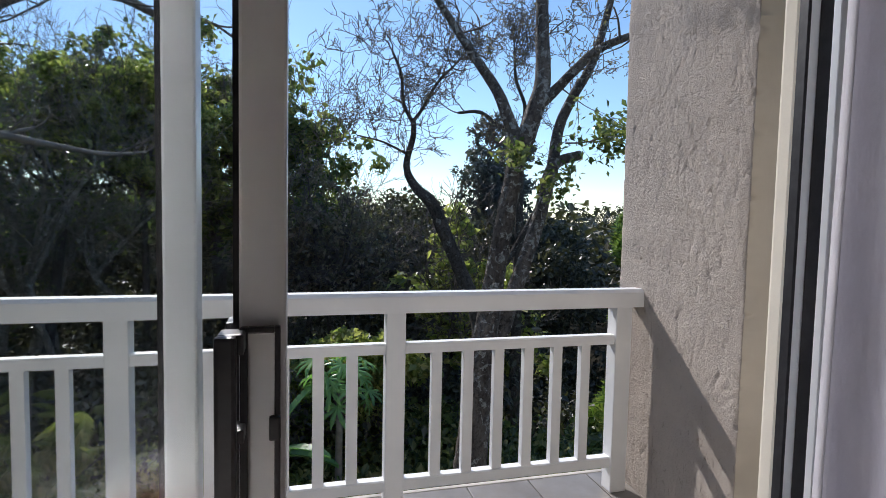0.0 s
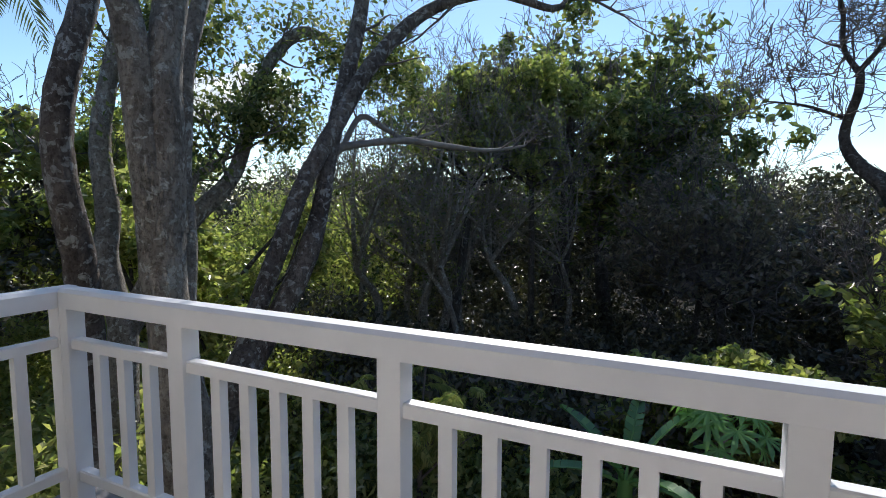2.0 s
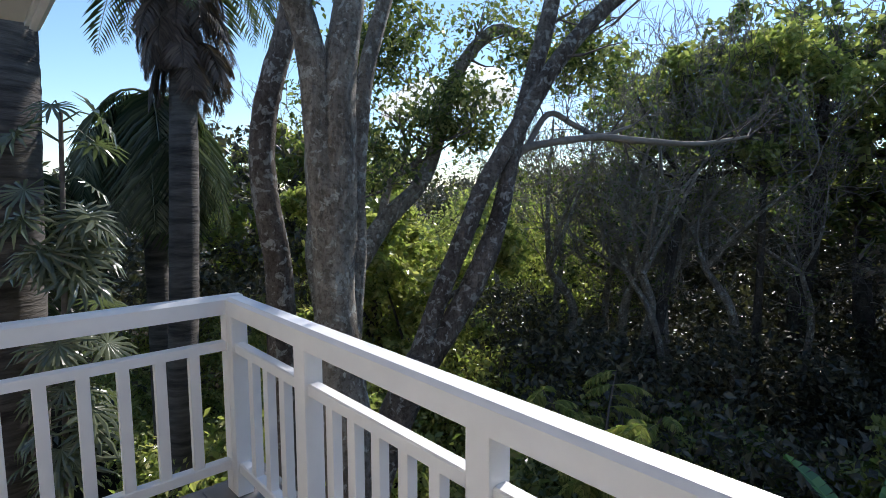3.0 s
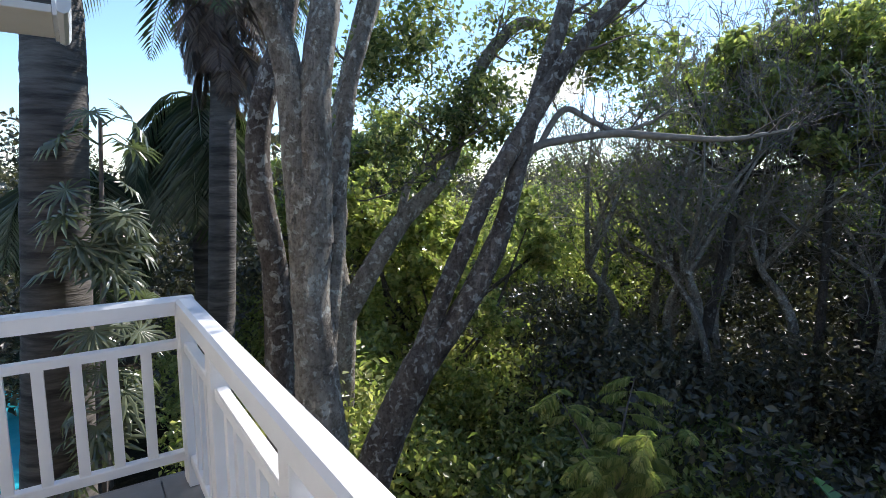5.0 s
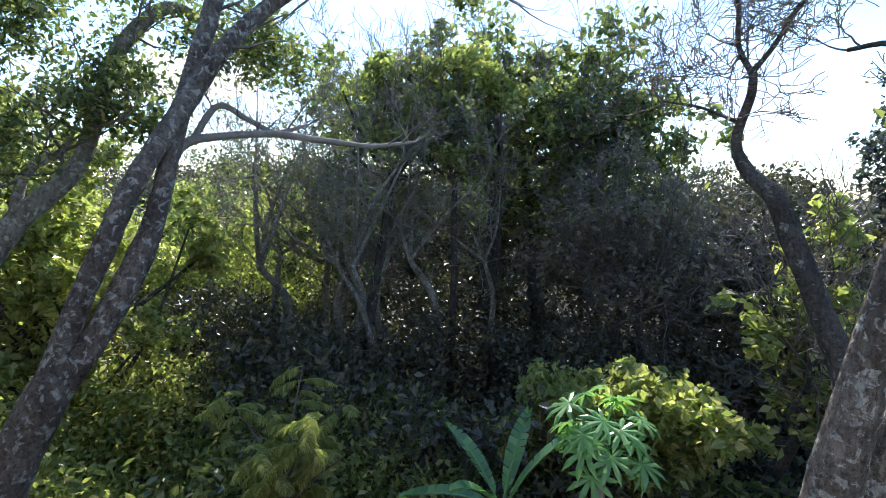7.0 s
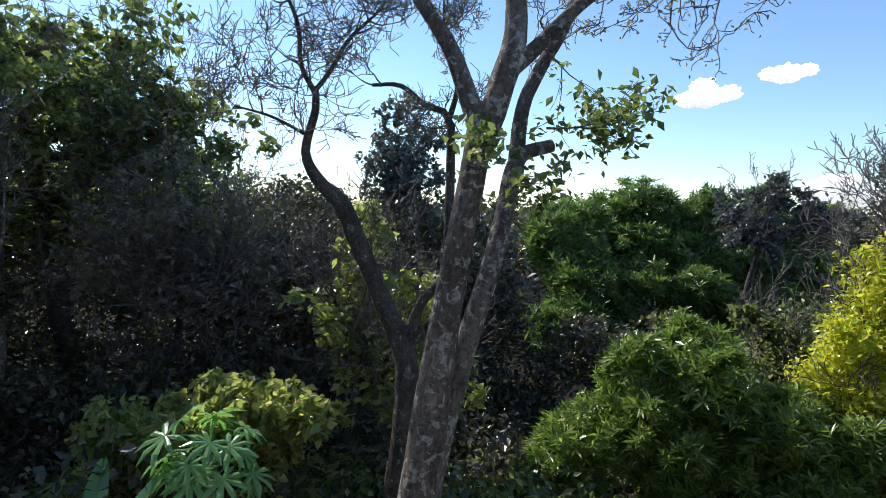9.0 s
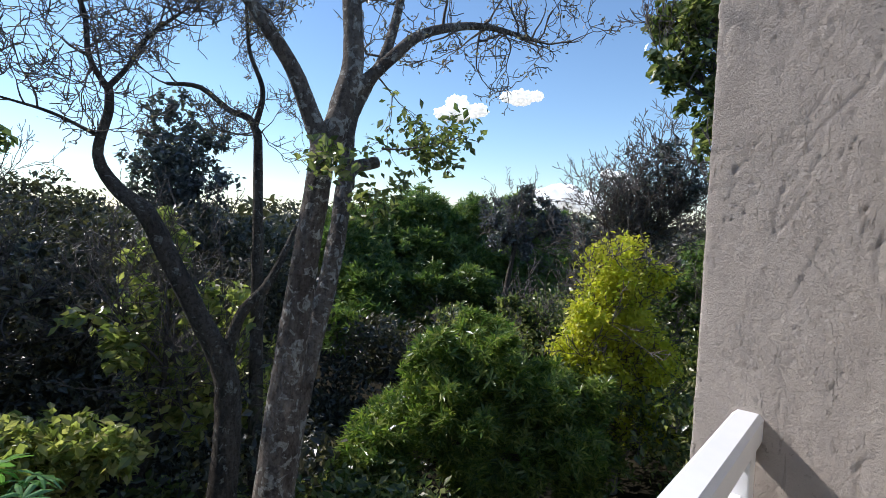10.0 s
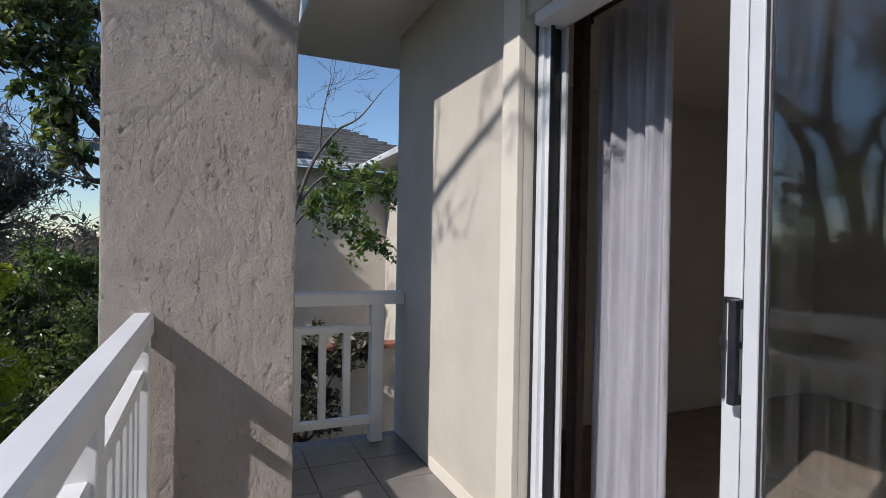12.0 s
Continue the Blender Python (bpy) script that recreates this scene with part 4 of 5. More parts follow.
def bulk_tree(name, label, base, lumps, n, size, mat, seed, trunk_r=0.16, bark_mat="bark_dark", bare=0, group="", clump=22, tight=0.12, hollow=0.35, style="leaf", twig="twig", least=0.007):
    """A tree out of a trunk, limbs that reach into its lumps of foliage, and a leafy crown."""
    rng = np.random.default_rng(seed)
    t = tree(name, label, (base[0], base[1], GROUND_Z), group)
    L = np.array(lumps)
    mid = np.average(L[:, :3], 0, L[:, 3])
    low = L[:, 2].min()
    fork = np.array([base[0] * 0.4 + mid[0] * 0.6, base[1] * 0.4 + mid[1] * 0.6, max(GROUND_Z + 1.0, low - 0.4)])
    bend = np.array([*base, GROUND_Z]) * 0.5 + fork * 0.5 + rng.normal(0, 0.15, 3)
    limb_part("trunk", [(base[0], base[1], GROUND_Z - 0.4, trunk_r * 1.4), (*bend, trunk_r), (*fork, trunk_r * 0.75)], MAT[bark_mat], t, 10, 0.06, seed, 0.2)
    limbs = []
    for k in rng.permutation(len(L))[:8]:
        m = (fork + L[k, :3]) / 2 + rng.normal(0, 0.2, 3)
        limbs.append([(*fork, trunk_r * 0.6), (*m, trunk_r * 0.38), (*L[k, :3], trunk_r * 0.2)])
        limb_part("limb", limbs[-1], MAT[bark_mat], t, 7, 0.06, seed + k, 0.2)
    if bare:
        rows = sprouts(limbs, rng, bare, L[:, 3].mean() * 1.15, 0.02, 0.2, 0.3)
        pieces, tips = twigs(rows, rng, levels=3, spread=0.6, least=least)
        v, f = joined(pieces)
        stuff(data_object("fine_branching", v, f, MAT[twig], t))
    rough_lumps = ragged(lumps, rng)
    if style == "whorl":
        c = cluster_points(rough_lumps, n, rng, clump=6, tight=0.1, hollow=0.72)
        v, f = whorls(c, size * rng.uniform(0.7, 1.3, n), rng)
        stuff(data_object("crown", v, f, MAT[mat], t, False))
    elif n:
        crown("crown", rough_lumps, n, size, MAT[mat], t, rng, clump=clump, tight=tight, hollow=hollow)
    return t


def build_wood():
    W = "trees of the wood"
    bulk_tree("tree", "big dark evergreen with a dense rounded crown over the dark hollow", (-2.0, 17.0), [(-7.43, 15.08, 3.28, 1.32), (-6.01, 15.32, 3.16, 1.65), (-4.58, 15.83, 3.88, 1.8), (-3.0, 16.2, 4.18, 1.8), (-1.28, 16.58, 3.91, 1.8), (0.3, 16.97, 3.21, 1.48), (-3.27, 15.96, 2.05, 1.8), (-1.55, 16.33, 1.78, 1.8), (0.59, 16.84, 1.65, 1.48)], 13000, 0.234, "mid_leaf", 101, 0.2, group=W, bare=7, tight=0.17)
    bulk_tree("tree", "evergreen with lighter sunlit leaves at its top", (-3.6, 14.5), [(-1.3, 15.08, 3.67, 1.09), (-0.22, 15.82, 3.38, 0.97), (-1.96, 14.54, 2.56, 1.09), (-3.83, 13.47, 3.34, 1.09), (-4.79, 12.73, 3.03, 0.97), (-2.86, 14.12, 3.95, 0.9)], 8000, 0.182, "mid_leaf", 102, 0.2, bare=8, least=0.006, group=W)
    bulk_tree("tree", "half bare tree with grey twigs and sparse yellow-green leaves", (-5.03, 11.15), [(-5.40, 11.39, 3.56, 0.61), (-4.79, 12.25, 3.80, 0.72), (-4.18, 12.98, 3.68, 0.82), (-3.69, 13.83, 3.92, 0.82), (-3.69, 13.47, 2.70, 0.82), (-4.55, 12.25, 2.58, 0.72), (-3.20, 14.20, 2.09, 0.61), (-5.28, 11.27, 2.46, 0.51)], 6500, 0.143, "bright_leaf", 103, 0.1, bare=8, least=0.0055, twig="twig_pale", group=W)
    bulk_tree("tree", "grey thin-limbed tree full of fine bare twigs", (-6.62, 12.61), [(-7.11, 10.66, 1.73, 0.70), (-6.50, 11.52, 1.73, 0.81), (-5.77, 12.49, 1.36, 0.93), (-5.03, 13.47, 1.36, 0.93), (-4.42, 14.32, 1.48, 0.93), (-6.62, 11.03, 0.38, 0.70), (-5.77, 12.13, 0.02, 0.81), (-3.69, 15.30, 1.36, 0.70)], 1600, 0.117, "mid_leaf", 104, 0.12, bare=12, twig="twig_pale", least=0.0075, group=W, bark_mat="bark_grey")
    bulk_tree("tree", "dry bush-like tree with reddish brown leaves", (0.70, 12.63), [(-0.39, 12.82, 0.79, 0.97), (0.85, 12.82, 0.93, 0.97), (0.38, 12.32, -0.19, 0.97), (1.64, 12.32, 0.09, 0.83), (-1.20, 13.05, -0.17, 0.83)], 4200, 0.12, "brown_leaf", 105, 0.09, bare=8, least=0.0055, twig="twig", group=W)
    bulk_tree("tree", "young tree with bright yellow-green leaves in the sun", (-8.1, 7.0), [(-8.42, 6.66, 0.52, 0.6), (-8.03, 7.18, -0.17, 0.8), (-8.29, 6.67, -0.98, 0.9), (-7.72, 7.39, -0.97, 0.8), (-8.05, 7.38, 0.83, 0.6), (-6.92, 8.93, 1.05, 0.5), (-6.71, 9.04, 0.25, 0.6), (-8.82, 6.45, 1.21, 0.6)], 11000, 0.15, "bright_leaf", 106, 0.12, group=W, hollow=0.1)
    bulk_tree("tree", "pale feathery tree in the sun behind the palms", (-13.0, 9.1), [(-13.06, 9.07, 2.44, 1.3), (-12.09, 10.21, 1.86, 1.3), (-13.59, 7.75, 2.03, 1.3), (-12.60, 8.59, 0.25, 1.5), (-11.65, 10.03, 0.06, 1.4), (-14.13, 6.92, 0.42, 1.4)], 16120, 0.195, "bright_leaf", 107, 0.15, bare=6, group=W)
    bulk_tree("tree", "broad domed evergreen crown in full sun", (16.9, 16.6), [(12.4, 17.6, 0.6, 1.2), (13.6, 18.3, 1.0, 1.3), (15.0, 17.8, 1.3, 1.4), (16.4, 16.9, 1.5, 1.3), (17.8, 16.0, 1.25, 1.35), (19.3, 15.0, 1.1, 1.3), (20.8, 14.0, 0.5, 1.3), (12.6, 16.6, -0.6, 1.4), (14.3, 16.6, -0.1, 1.5), (16.0, 15.7, -0.2, 1.5), (17.8, 14.6, -0.3, 1.5), (19.6, 13.5, -0.6, 1.4), (12.2, 15.6, -1.9, 1.5), (14.0, 15.4, -1.7, 1.6), (16.0, 14.2, -1.8, 1.6), (18.2, 13.0, -1.8, 1.5)], 24000, 0.30, "dome_leaf", 108, 0.3, style="whorl", group=W)
    bulk_tree("tree", "dense dark green shrub-like tree below the balcony", (6.6, 7.3), [(6.23, 7.74, -1.10, 0.67), (6.87, 7.17, -0.80, 0.71), (5.76, 8.00, -1.80, 0.71), (6.50, 7.41, -1.80, 0.89), (7.33, 6.72, -1.40, 0.71), (7.88, 6.25, -1.80, 0.80), (5.39, 8.25, -2.50, 0.71), (7.14, 6.84, -2.40, 0.89), (8.26, 6.01, -2.60, 0.71)], 12000, 0.17, "shrub_leaf", 109, 0.12, group=W, style="whorl")
    bulk_tree("tree", "feathery yellow-green tree glowing in the sun", (9.3, 5.9), [(9.16, 6.10, 0.81, 0.57), (9.62, 5.75, 0.51, 0.57), (8.98, 6.22, 0.01, 0.57), (9.34, 5.88, -0.39, 0.66), (8.79, 6.35, -0.69, 0.57), (9.25, 5.90, -1.29, 0.66), (9.80, 5.43, -1.19, 0.57), (9.43, 5.68, -1.99, 0.66)], 20000, 0.095, "yellow_leaf", 110, 0.1, bark_mat="twig_pale", tight=0.2, group=W, bare=10)
    bulk_tree("tree", "half bare grey tree with purple-tinted twigs", (11.8, 6.6), [(11.28, 7.06, 2.02, 0.6), (11.84, 6.70, 2.42, 0.69), (12.20, 6.35, 3.02, 0.69), (11.74, 6.71, 1.52, 0.6), (12.29, 6.24, 1.82, 0.69), (12.73, 5.69, 2.52, 0.8), (10.90, 7.31, 1.32, 0.6)], 4340, 0.117, "grey_leaf", 111, 0.1, bare=22, group=W)
    bulk_tree("tree", "tall leafy tree rising behind the pier", (9.0, 1.5), [(8.05, 4.73, 5.04, 0.5), (8.12, 4.42, 4.44, 0.6), (7.97, 4.84, 3.94, 0.4), (8.30, 4.19, 3.44, 0.5), (8.46, 3.98, 5.15, 0.66), (8.39, 4.08, 4.05, 0.57), (7.98, 4.94, 4.54, 0.38), (8.50, 4.07, 2.75, 0.5)], 5270, 0.156, "mid_leaf", 112, 0.12, group=W, bare=4)
    bulk_tree("tree", "blue-grey feathery evergreen behind the bare tree", (6.2, 17.2), [(6.17, 17.26, 3.49, 0.93), (5.96, 17.19, 2.69, 1.01), (6.64, 16.92, 2.39, 1.01), (5.59, 17.44, 2.09, 0.84), (6.35, 17.07, 1.19, 1.2)], 8680, 0.169, "grey_leaf", 113, 0.16, group=W)
    bulk_tree("tree", "shrubby tree with sunlit leaves beside the forked trunk", (2.1, 9.9), [(2.70, 9.63, 0.71, 0.6), (2.12, 9.80, 0.21, 0.7), (3.28, 9.37, 0.11, 0.7), (2.68, 9.44, -0.69, 0.8), (3.68, 9.34, -0.89, 0.8)], 3600, 0.156, "bright_leaf", 114, 0.09, bare=12, least=0.005, group=W)
    bulk_tree("tree", "leafy bush in the sun around the papaya plant", (0.9, 8.5), [(0.2, 8.2, -0.95, 0.41), (0.7, 8.5, -0.85, 0.41), (1.1, 8.8, -0.95, 0.41), (1.4, 8.9, -1.35, 0.45), (0.9, 8.5, -1.55, 0.51), (0.4, 8.7, -0.95, 0.41), (0.9, 8.3, -0.85, 0.41), (1.3, 7.9, -0.75, 0.35), (0.0, 9.0, -1.45, 0.51), (-0.8, 9.0, -1.75, 0.5), (-0.6, 9.4, -1.25, 0.5)], 10540, 0.130, "bright_leaf", 115, 0.06, group=W)
    bulk_tree("tree", "thin tree with brown dry leaves before the dark hollow", (0.10, 13.28), [(-1.22, 12.44, 0.88, 0.60), (-0.26, 12.92, 0.52, 0.71), (0.46, 13.52, 0.88, 0.71), (1.18, 13.88, 0.52, 0.60), (-0.02, 13.40, 2.20, 0.60), (1.30, 14.12, 1.48, 0.60), (-0.62, 12.56, -0.08, 0.50)], 2400, 0.104, "brown_leaf", 116, 0.08, bare=8, least=0.005, group=W)
    bulk_tree("tree", "sparse tree with sunlit green leaves high in the wood", (-3.33, 12.49), [(-4.06, 12.61, 3.19, 0.70), (-3.08, 13.22, 3.80, 0.70), (-3.45, 12.74, 2.09, 0.57), (-4.79, 12.13, 3.80, 0.46), (-2.11, 13.47, 3.43, 0.61)], 6500, 0.130, "bright_leaf", 117, 0.08, bare=6, least=0.0055, group=W)
    bulk_tree("tree", "sunlit light green tree among the palms", (-7.6, 7.6), [(-8.5, 6.7, 0.7, 0.57), (-8.7, 6.2, -1.4, 0.6), (-7.1, 7.2, -2.0, 0.76), (-7.8, 7.1, 0.0, 0.57), (-6.2, 8.3, 0.8, 0.47), (-6.6, 7.9, -0.8, 0.5)], 6000, 0.117, "bright_leaf", 118, 0.08, group=W, hollow=0.2)
    bulk_tree("tree", "dark green tree between the domed crown and the yellow tree", (12.4, 10.0), [(12.5, 9.7, -1.4, 0.9), (13.3, 9.0, -1.7, 0.9), (14.4, 8.3, -0.2, 0.8), (11.6, 11.2, -1.9, 0.9), (14.8, 7.4, -0.6, 0.9)], 6000, 0.182, "mid_leaf", 119, 0.12, bare=8, group=W)
    bulk_tree("tree", "grey-green sparse tree on the skyline", (15.2, 12.3), [(15.0, 12.6, 1.9, 0.7), (15.6, 11.9, 2.2, 0.6), (15.2, 12.2, 1.1, 0.8), (16.2, 11.2, 1.4, 0.7)], 4340, 0.156, "grey_leaf", 120, 0.1, bare=10, group=W)
    bulk_tree("tree", "green garden tree beside the neighbouring wing", (14.7, 3.8), [(14.5, 3.1, -0.3, 0.9), (15.0, 4.5, 0.2, 0.9), (14.8, 5.6, 0.4, 0.9), (14.4, 4.0, -1.6, 1.1), (14.6, 5.6, -1.4, 1.0), (14.2, 6.9, -0.4, 0.9), (14.0, 2.4, -1.6, 0.9)], 20000, 0.14, "dome_leaf", 121, 0.12, bare=4, group=W)
    # added dark mass that stands in for the shade before the wing
    bulk_tree("shrub", "dark shrub added beside the low garden wall to stand in for shade", (7.6, 0.6), [(7.6, 0.1, -0.55, 0.45), (7.7, 0.8, -0.5, 0.45), (7.6, 1.4, -0.7, 0.5), (7.5, 0.5, -1.4, 0.5), (7.5, 1.2, -1.5, 0.5)], 4340, 0.130, "dark_leaf", 122, 0.05, group=W)
    slender_stems()


def slender_stems():
    """Thin grey crooked trees that stand close together in the hollow."""
    rng = np.random.default_rng(23)
    for x, y, top, r in ((-6.25, 10.54, 2.30, 0.088), (-5.64, 10.91, 1.61, 0.100), (-5.16, 11.27, 2.07, 0.088), (-4.55, 11.76, 1.84, 0.075), (-3.69, 12.25, 1.38, 0.088), (-5.89, 12.00, 2.76, 0.075), (-6.99, 11.27, 1.84, 0.075), (-4.06, 10.91, 0.69, 0.062), (-2.84, 12.61, 1.15, 0.062), (-7.96, 10.54, 1.38, 0.062)):
        t = tree("tree", "thin crooked grey tree with bare twigs in the hollow", (x, y, GROUND_Z), "slender trees in the hollow")
        a = np.array([x, y, GROUND_Z - 0.3])
        b = np.array([x + rng.normal(0, 0.3), y + rng.normal(0, 0.3), -0.9])
        c = b + np.array([rng.normal(0, 0.35), rng.normal(0, 0.35), 0.9])
        trunk = [(*a, r * 1.5), (*((a + b) / 2 + rng.normal(0, 0.12, 3)), r * 1.15), (*b, r), (*c, r * 0.7)]
        limb_part("trunk", trunk, MAT["bark_grey"], t, 8, 0.05, int(x * 10) + 90, 0.15)
        limbs = []
        for k in range(3):
            e = c + np.array([rng.normal(0, 0.8), rng.normal(0, 0.8), (top + 0.9) * rng.uniform(0.45, 0.95)])
            limbs.append([(*c, r * 0.65), (*((c + e) / 2 + rng.normal(0, 0.14, 3)), r * 0.42), (*e, r * 0.18)])
            limb_part("limb", limbs[-1], MAT["bark_grey"], t, 6, 0.05, 95 + k, 0.15)
        pieces, tips = twigs(sprouts(limbs, rng, 4, 0.9, 0.018, 0.15, 0.3) + sprouts([trunk], rng, 2, 0.7, 0.014, 0.0, 0.5), rng, levels=3, spread=0.6, least=0.0055)
        v, f = joined(pieces)
        stuff(data_object("fine_branching", v, f, MAT["twig_pale"], t))
        leafy_twigs("foliage", [q for q in tips if rng.random() < 0.3], 2, 0.08, MAT["mid_leaf"], t, rng, 0.06)


def build_undergrowth():
    rng = np.random.default_rng(31)

    def scatter(name, label, x0, x1, y0, y1, top0, top1, count, per, size, mat, seed):
        r = np.random.default_rng(seed)
        x, y = r.uniform(x0, x1, count), r.uniform(y0, y1, count)
        h = np.array([noise.noise(Vector((a * 0.35, b * 0.35, seed))) for a, b in zip(x, y)])
        top = top0 + (top1 - top0) * np.clip(0.5 + h, 0, 1)
        z = GROUND_Z + (top - GROUND_Z) * r.random(count) ** 0.6
        c = np.repeat(np.stack([x, y, z], 1), per, 0) + r.normal(0, 0.2, (count * per, 3)) * np.array([1, 1, 0.7])
        v, f = leaves(c, size * r.uniform(0.5, 1.5, len(c)), r, lie=0.6)
        tagged(data_object(name, v, f, MAT[mat], None, False), label, "undergrowth", kind="stuff")
    # dark_leaf here paints in the shade under and behind the trees
    scatter("undergrowth", "dense shrubs under the trees, leaves coloured dark for the shade there", -12, 3.5, 8.0, 16.5, -2.7, -0.1, 3000, 26, 0.13, "dark_leaf", 3)
    scatter("undergrowth", "green shrubs with sunlit leaves below the balcony", -4.5, 5.0, 6.0, 9.5, -2.9, -1.5, 1500, 24, 0.13, "mid_leaf", 4)
    scatter("undergrowth", "tangled shrubs below the palms", -14, -4.6, 3.2, 8.5, -2.9, -0.6, 2200, 24, 0.11, "bright_leaf", 5)
    scatter("undergrowth", "woodland thicket behind the near trees, coloured dark as shaded depth", -20, 5, 17.5, 22.0, 0.6, 2.8, 3600, 30, 0.17, "dark_leaf", 6)
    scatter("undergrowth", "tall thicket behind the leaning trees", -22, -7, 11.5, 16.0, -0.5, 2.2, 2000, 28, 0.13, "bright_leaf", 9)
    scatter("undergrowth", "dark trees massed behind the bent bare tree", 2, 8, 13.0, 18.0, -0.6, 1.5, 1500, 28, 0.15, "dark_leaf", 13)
    # dark leaves stand in for the shade cast below the domed crown
    scatter("undergrowth", "thicket on the sunny side of the wood, coloured dark for shade below the dome", 4, 24, 8.5, 13.0, -3.2, -1.3, 2200, 26, 0.15, "dark_leaf", 7)
    scatter("undergrowth", "shrubs between the pier and the sunny trees", 8.5, 26, 1.5, 9.5, -2.2, -0.2, 2200, 26, 0.14, "mid_leaf", 10)
    scatter("undergrowth", "pale sunlit shrubs among the stems of the hollow", -8, -1.5, 7.0, 9.5, -2.6, -1.0, 700, 22, 0.10, "bright_leaf", 12)
    scatter("undergrowth", "shrubs beyond the pool end", -22, -11, -6.0, 9.0, -1.0, 3.2, 2200, 26, 0.16, "dark_leaf", 8)
    # woods to the horizon
    lumps = []
    for k in range(420):
        a, d = rng.uniform(-1.9, 2.4), rng.uniform(26, 120)
        r = rng.uniform(1.6, 3.2) * (d / 45) ** 0.6
        x, y = d * math.sin(a), d * math.cos(a)
        top = rng.uniform(-1.5, 1.4) + 0.03 * d * rng.uniform(0.2, 1.1) * (1.25 if a < 0.2 else 0.35)
        lumps.append((x, y, top - r * 0.5, r))
    for k in range(70):
        a, d = rng.uniform(0.35, 1.75), rng.uniform(24, 44)
        lumps.append((d * math.sin(a), d * math.cos(a), rng.uniform(-1.8, 0.2), rng.uniform(1.6, 2.4)))
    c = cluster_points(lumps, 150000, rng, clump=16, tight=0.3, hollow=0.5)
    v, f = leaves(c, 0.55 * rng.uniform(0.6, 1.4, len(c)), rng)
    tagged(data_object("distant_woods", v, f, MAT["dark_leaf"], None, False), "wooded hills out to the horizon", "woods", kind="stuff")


def frond(v_list, f_list, base, way, length, rng, width=0.5, leaflets=34, sag=0.6, thick=0.02):
    """A feather-shaped palm frond: a bent rib with narrow leaflets on both sides."""
    d = unit(np.array(way, float))
    pts, p = [], np.array(base, float)
    n = 12
    for i in range(n + 1):
        pts.append(np.r_[p, thick * (1 - 0.85 * i / n)])
        p = p + d * length / n
        d = unit(d + np.array([0, 0, -sag * 1.6 / n]))
    pts = np.array(pts)
    rib = tube(pts, 4)
    side = unit(np.cross(pts[-1, :3] - pts[0, :3], np.array([0, 0, 1.0])))
    lv, lf = [], []
    for k in range(leaflets):
        s = 0.12 + 0.88 * k / leaflets
        i = min(n - 1, int(s * n))
        q = pts[i, :3] + (pts[i + 1, :3] - pts[i, :3]) * (s * n - i)
        along = unit(pts[i + 1, :3] - pts[i, :3])
        ln = width * math.sin(math.pi * min(1, 0.12 + s * 0.86)) * rng.uniform(0.85, 1.1)
        for sg in (-1, 1):
            e = unit(side * sg + along * 0.55 + np.array([0, 0, -0.35 - 0.5 * rng.random()]))
            w = along * 0.018
            m = q + e * ln * 0.5 + np.array([0, 0, 0.02])
            tip = q + e * ln + np.array([0, 0, -0.12 * ln])
            o = len(lv)
            lv += [q, m + w, tip, m - w]
            lf += [(o, o + 1, o + 2), (o, o + 2, o + 3)]
    v_list.append((rib, (np.array(lv), np.array(lf))))


def frond_parts(parent, rows, rng, mat, **kw):
    """Each frond is one part: its rib and leaflets."""
    for base, way, length in rows:
        got = []
        frond(got, None, base, way, length, rng, **kw)
        (rv, rf), (lv, lf) = got[0]
        tri = np.vstack([rf[:, [0, 1, 2]], rf[:, [0, 2, 3]], lf + len(rv)])
        data_object("frond", np.vstack([rv, lv]), tri, MAT[mat], parent, False)


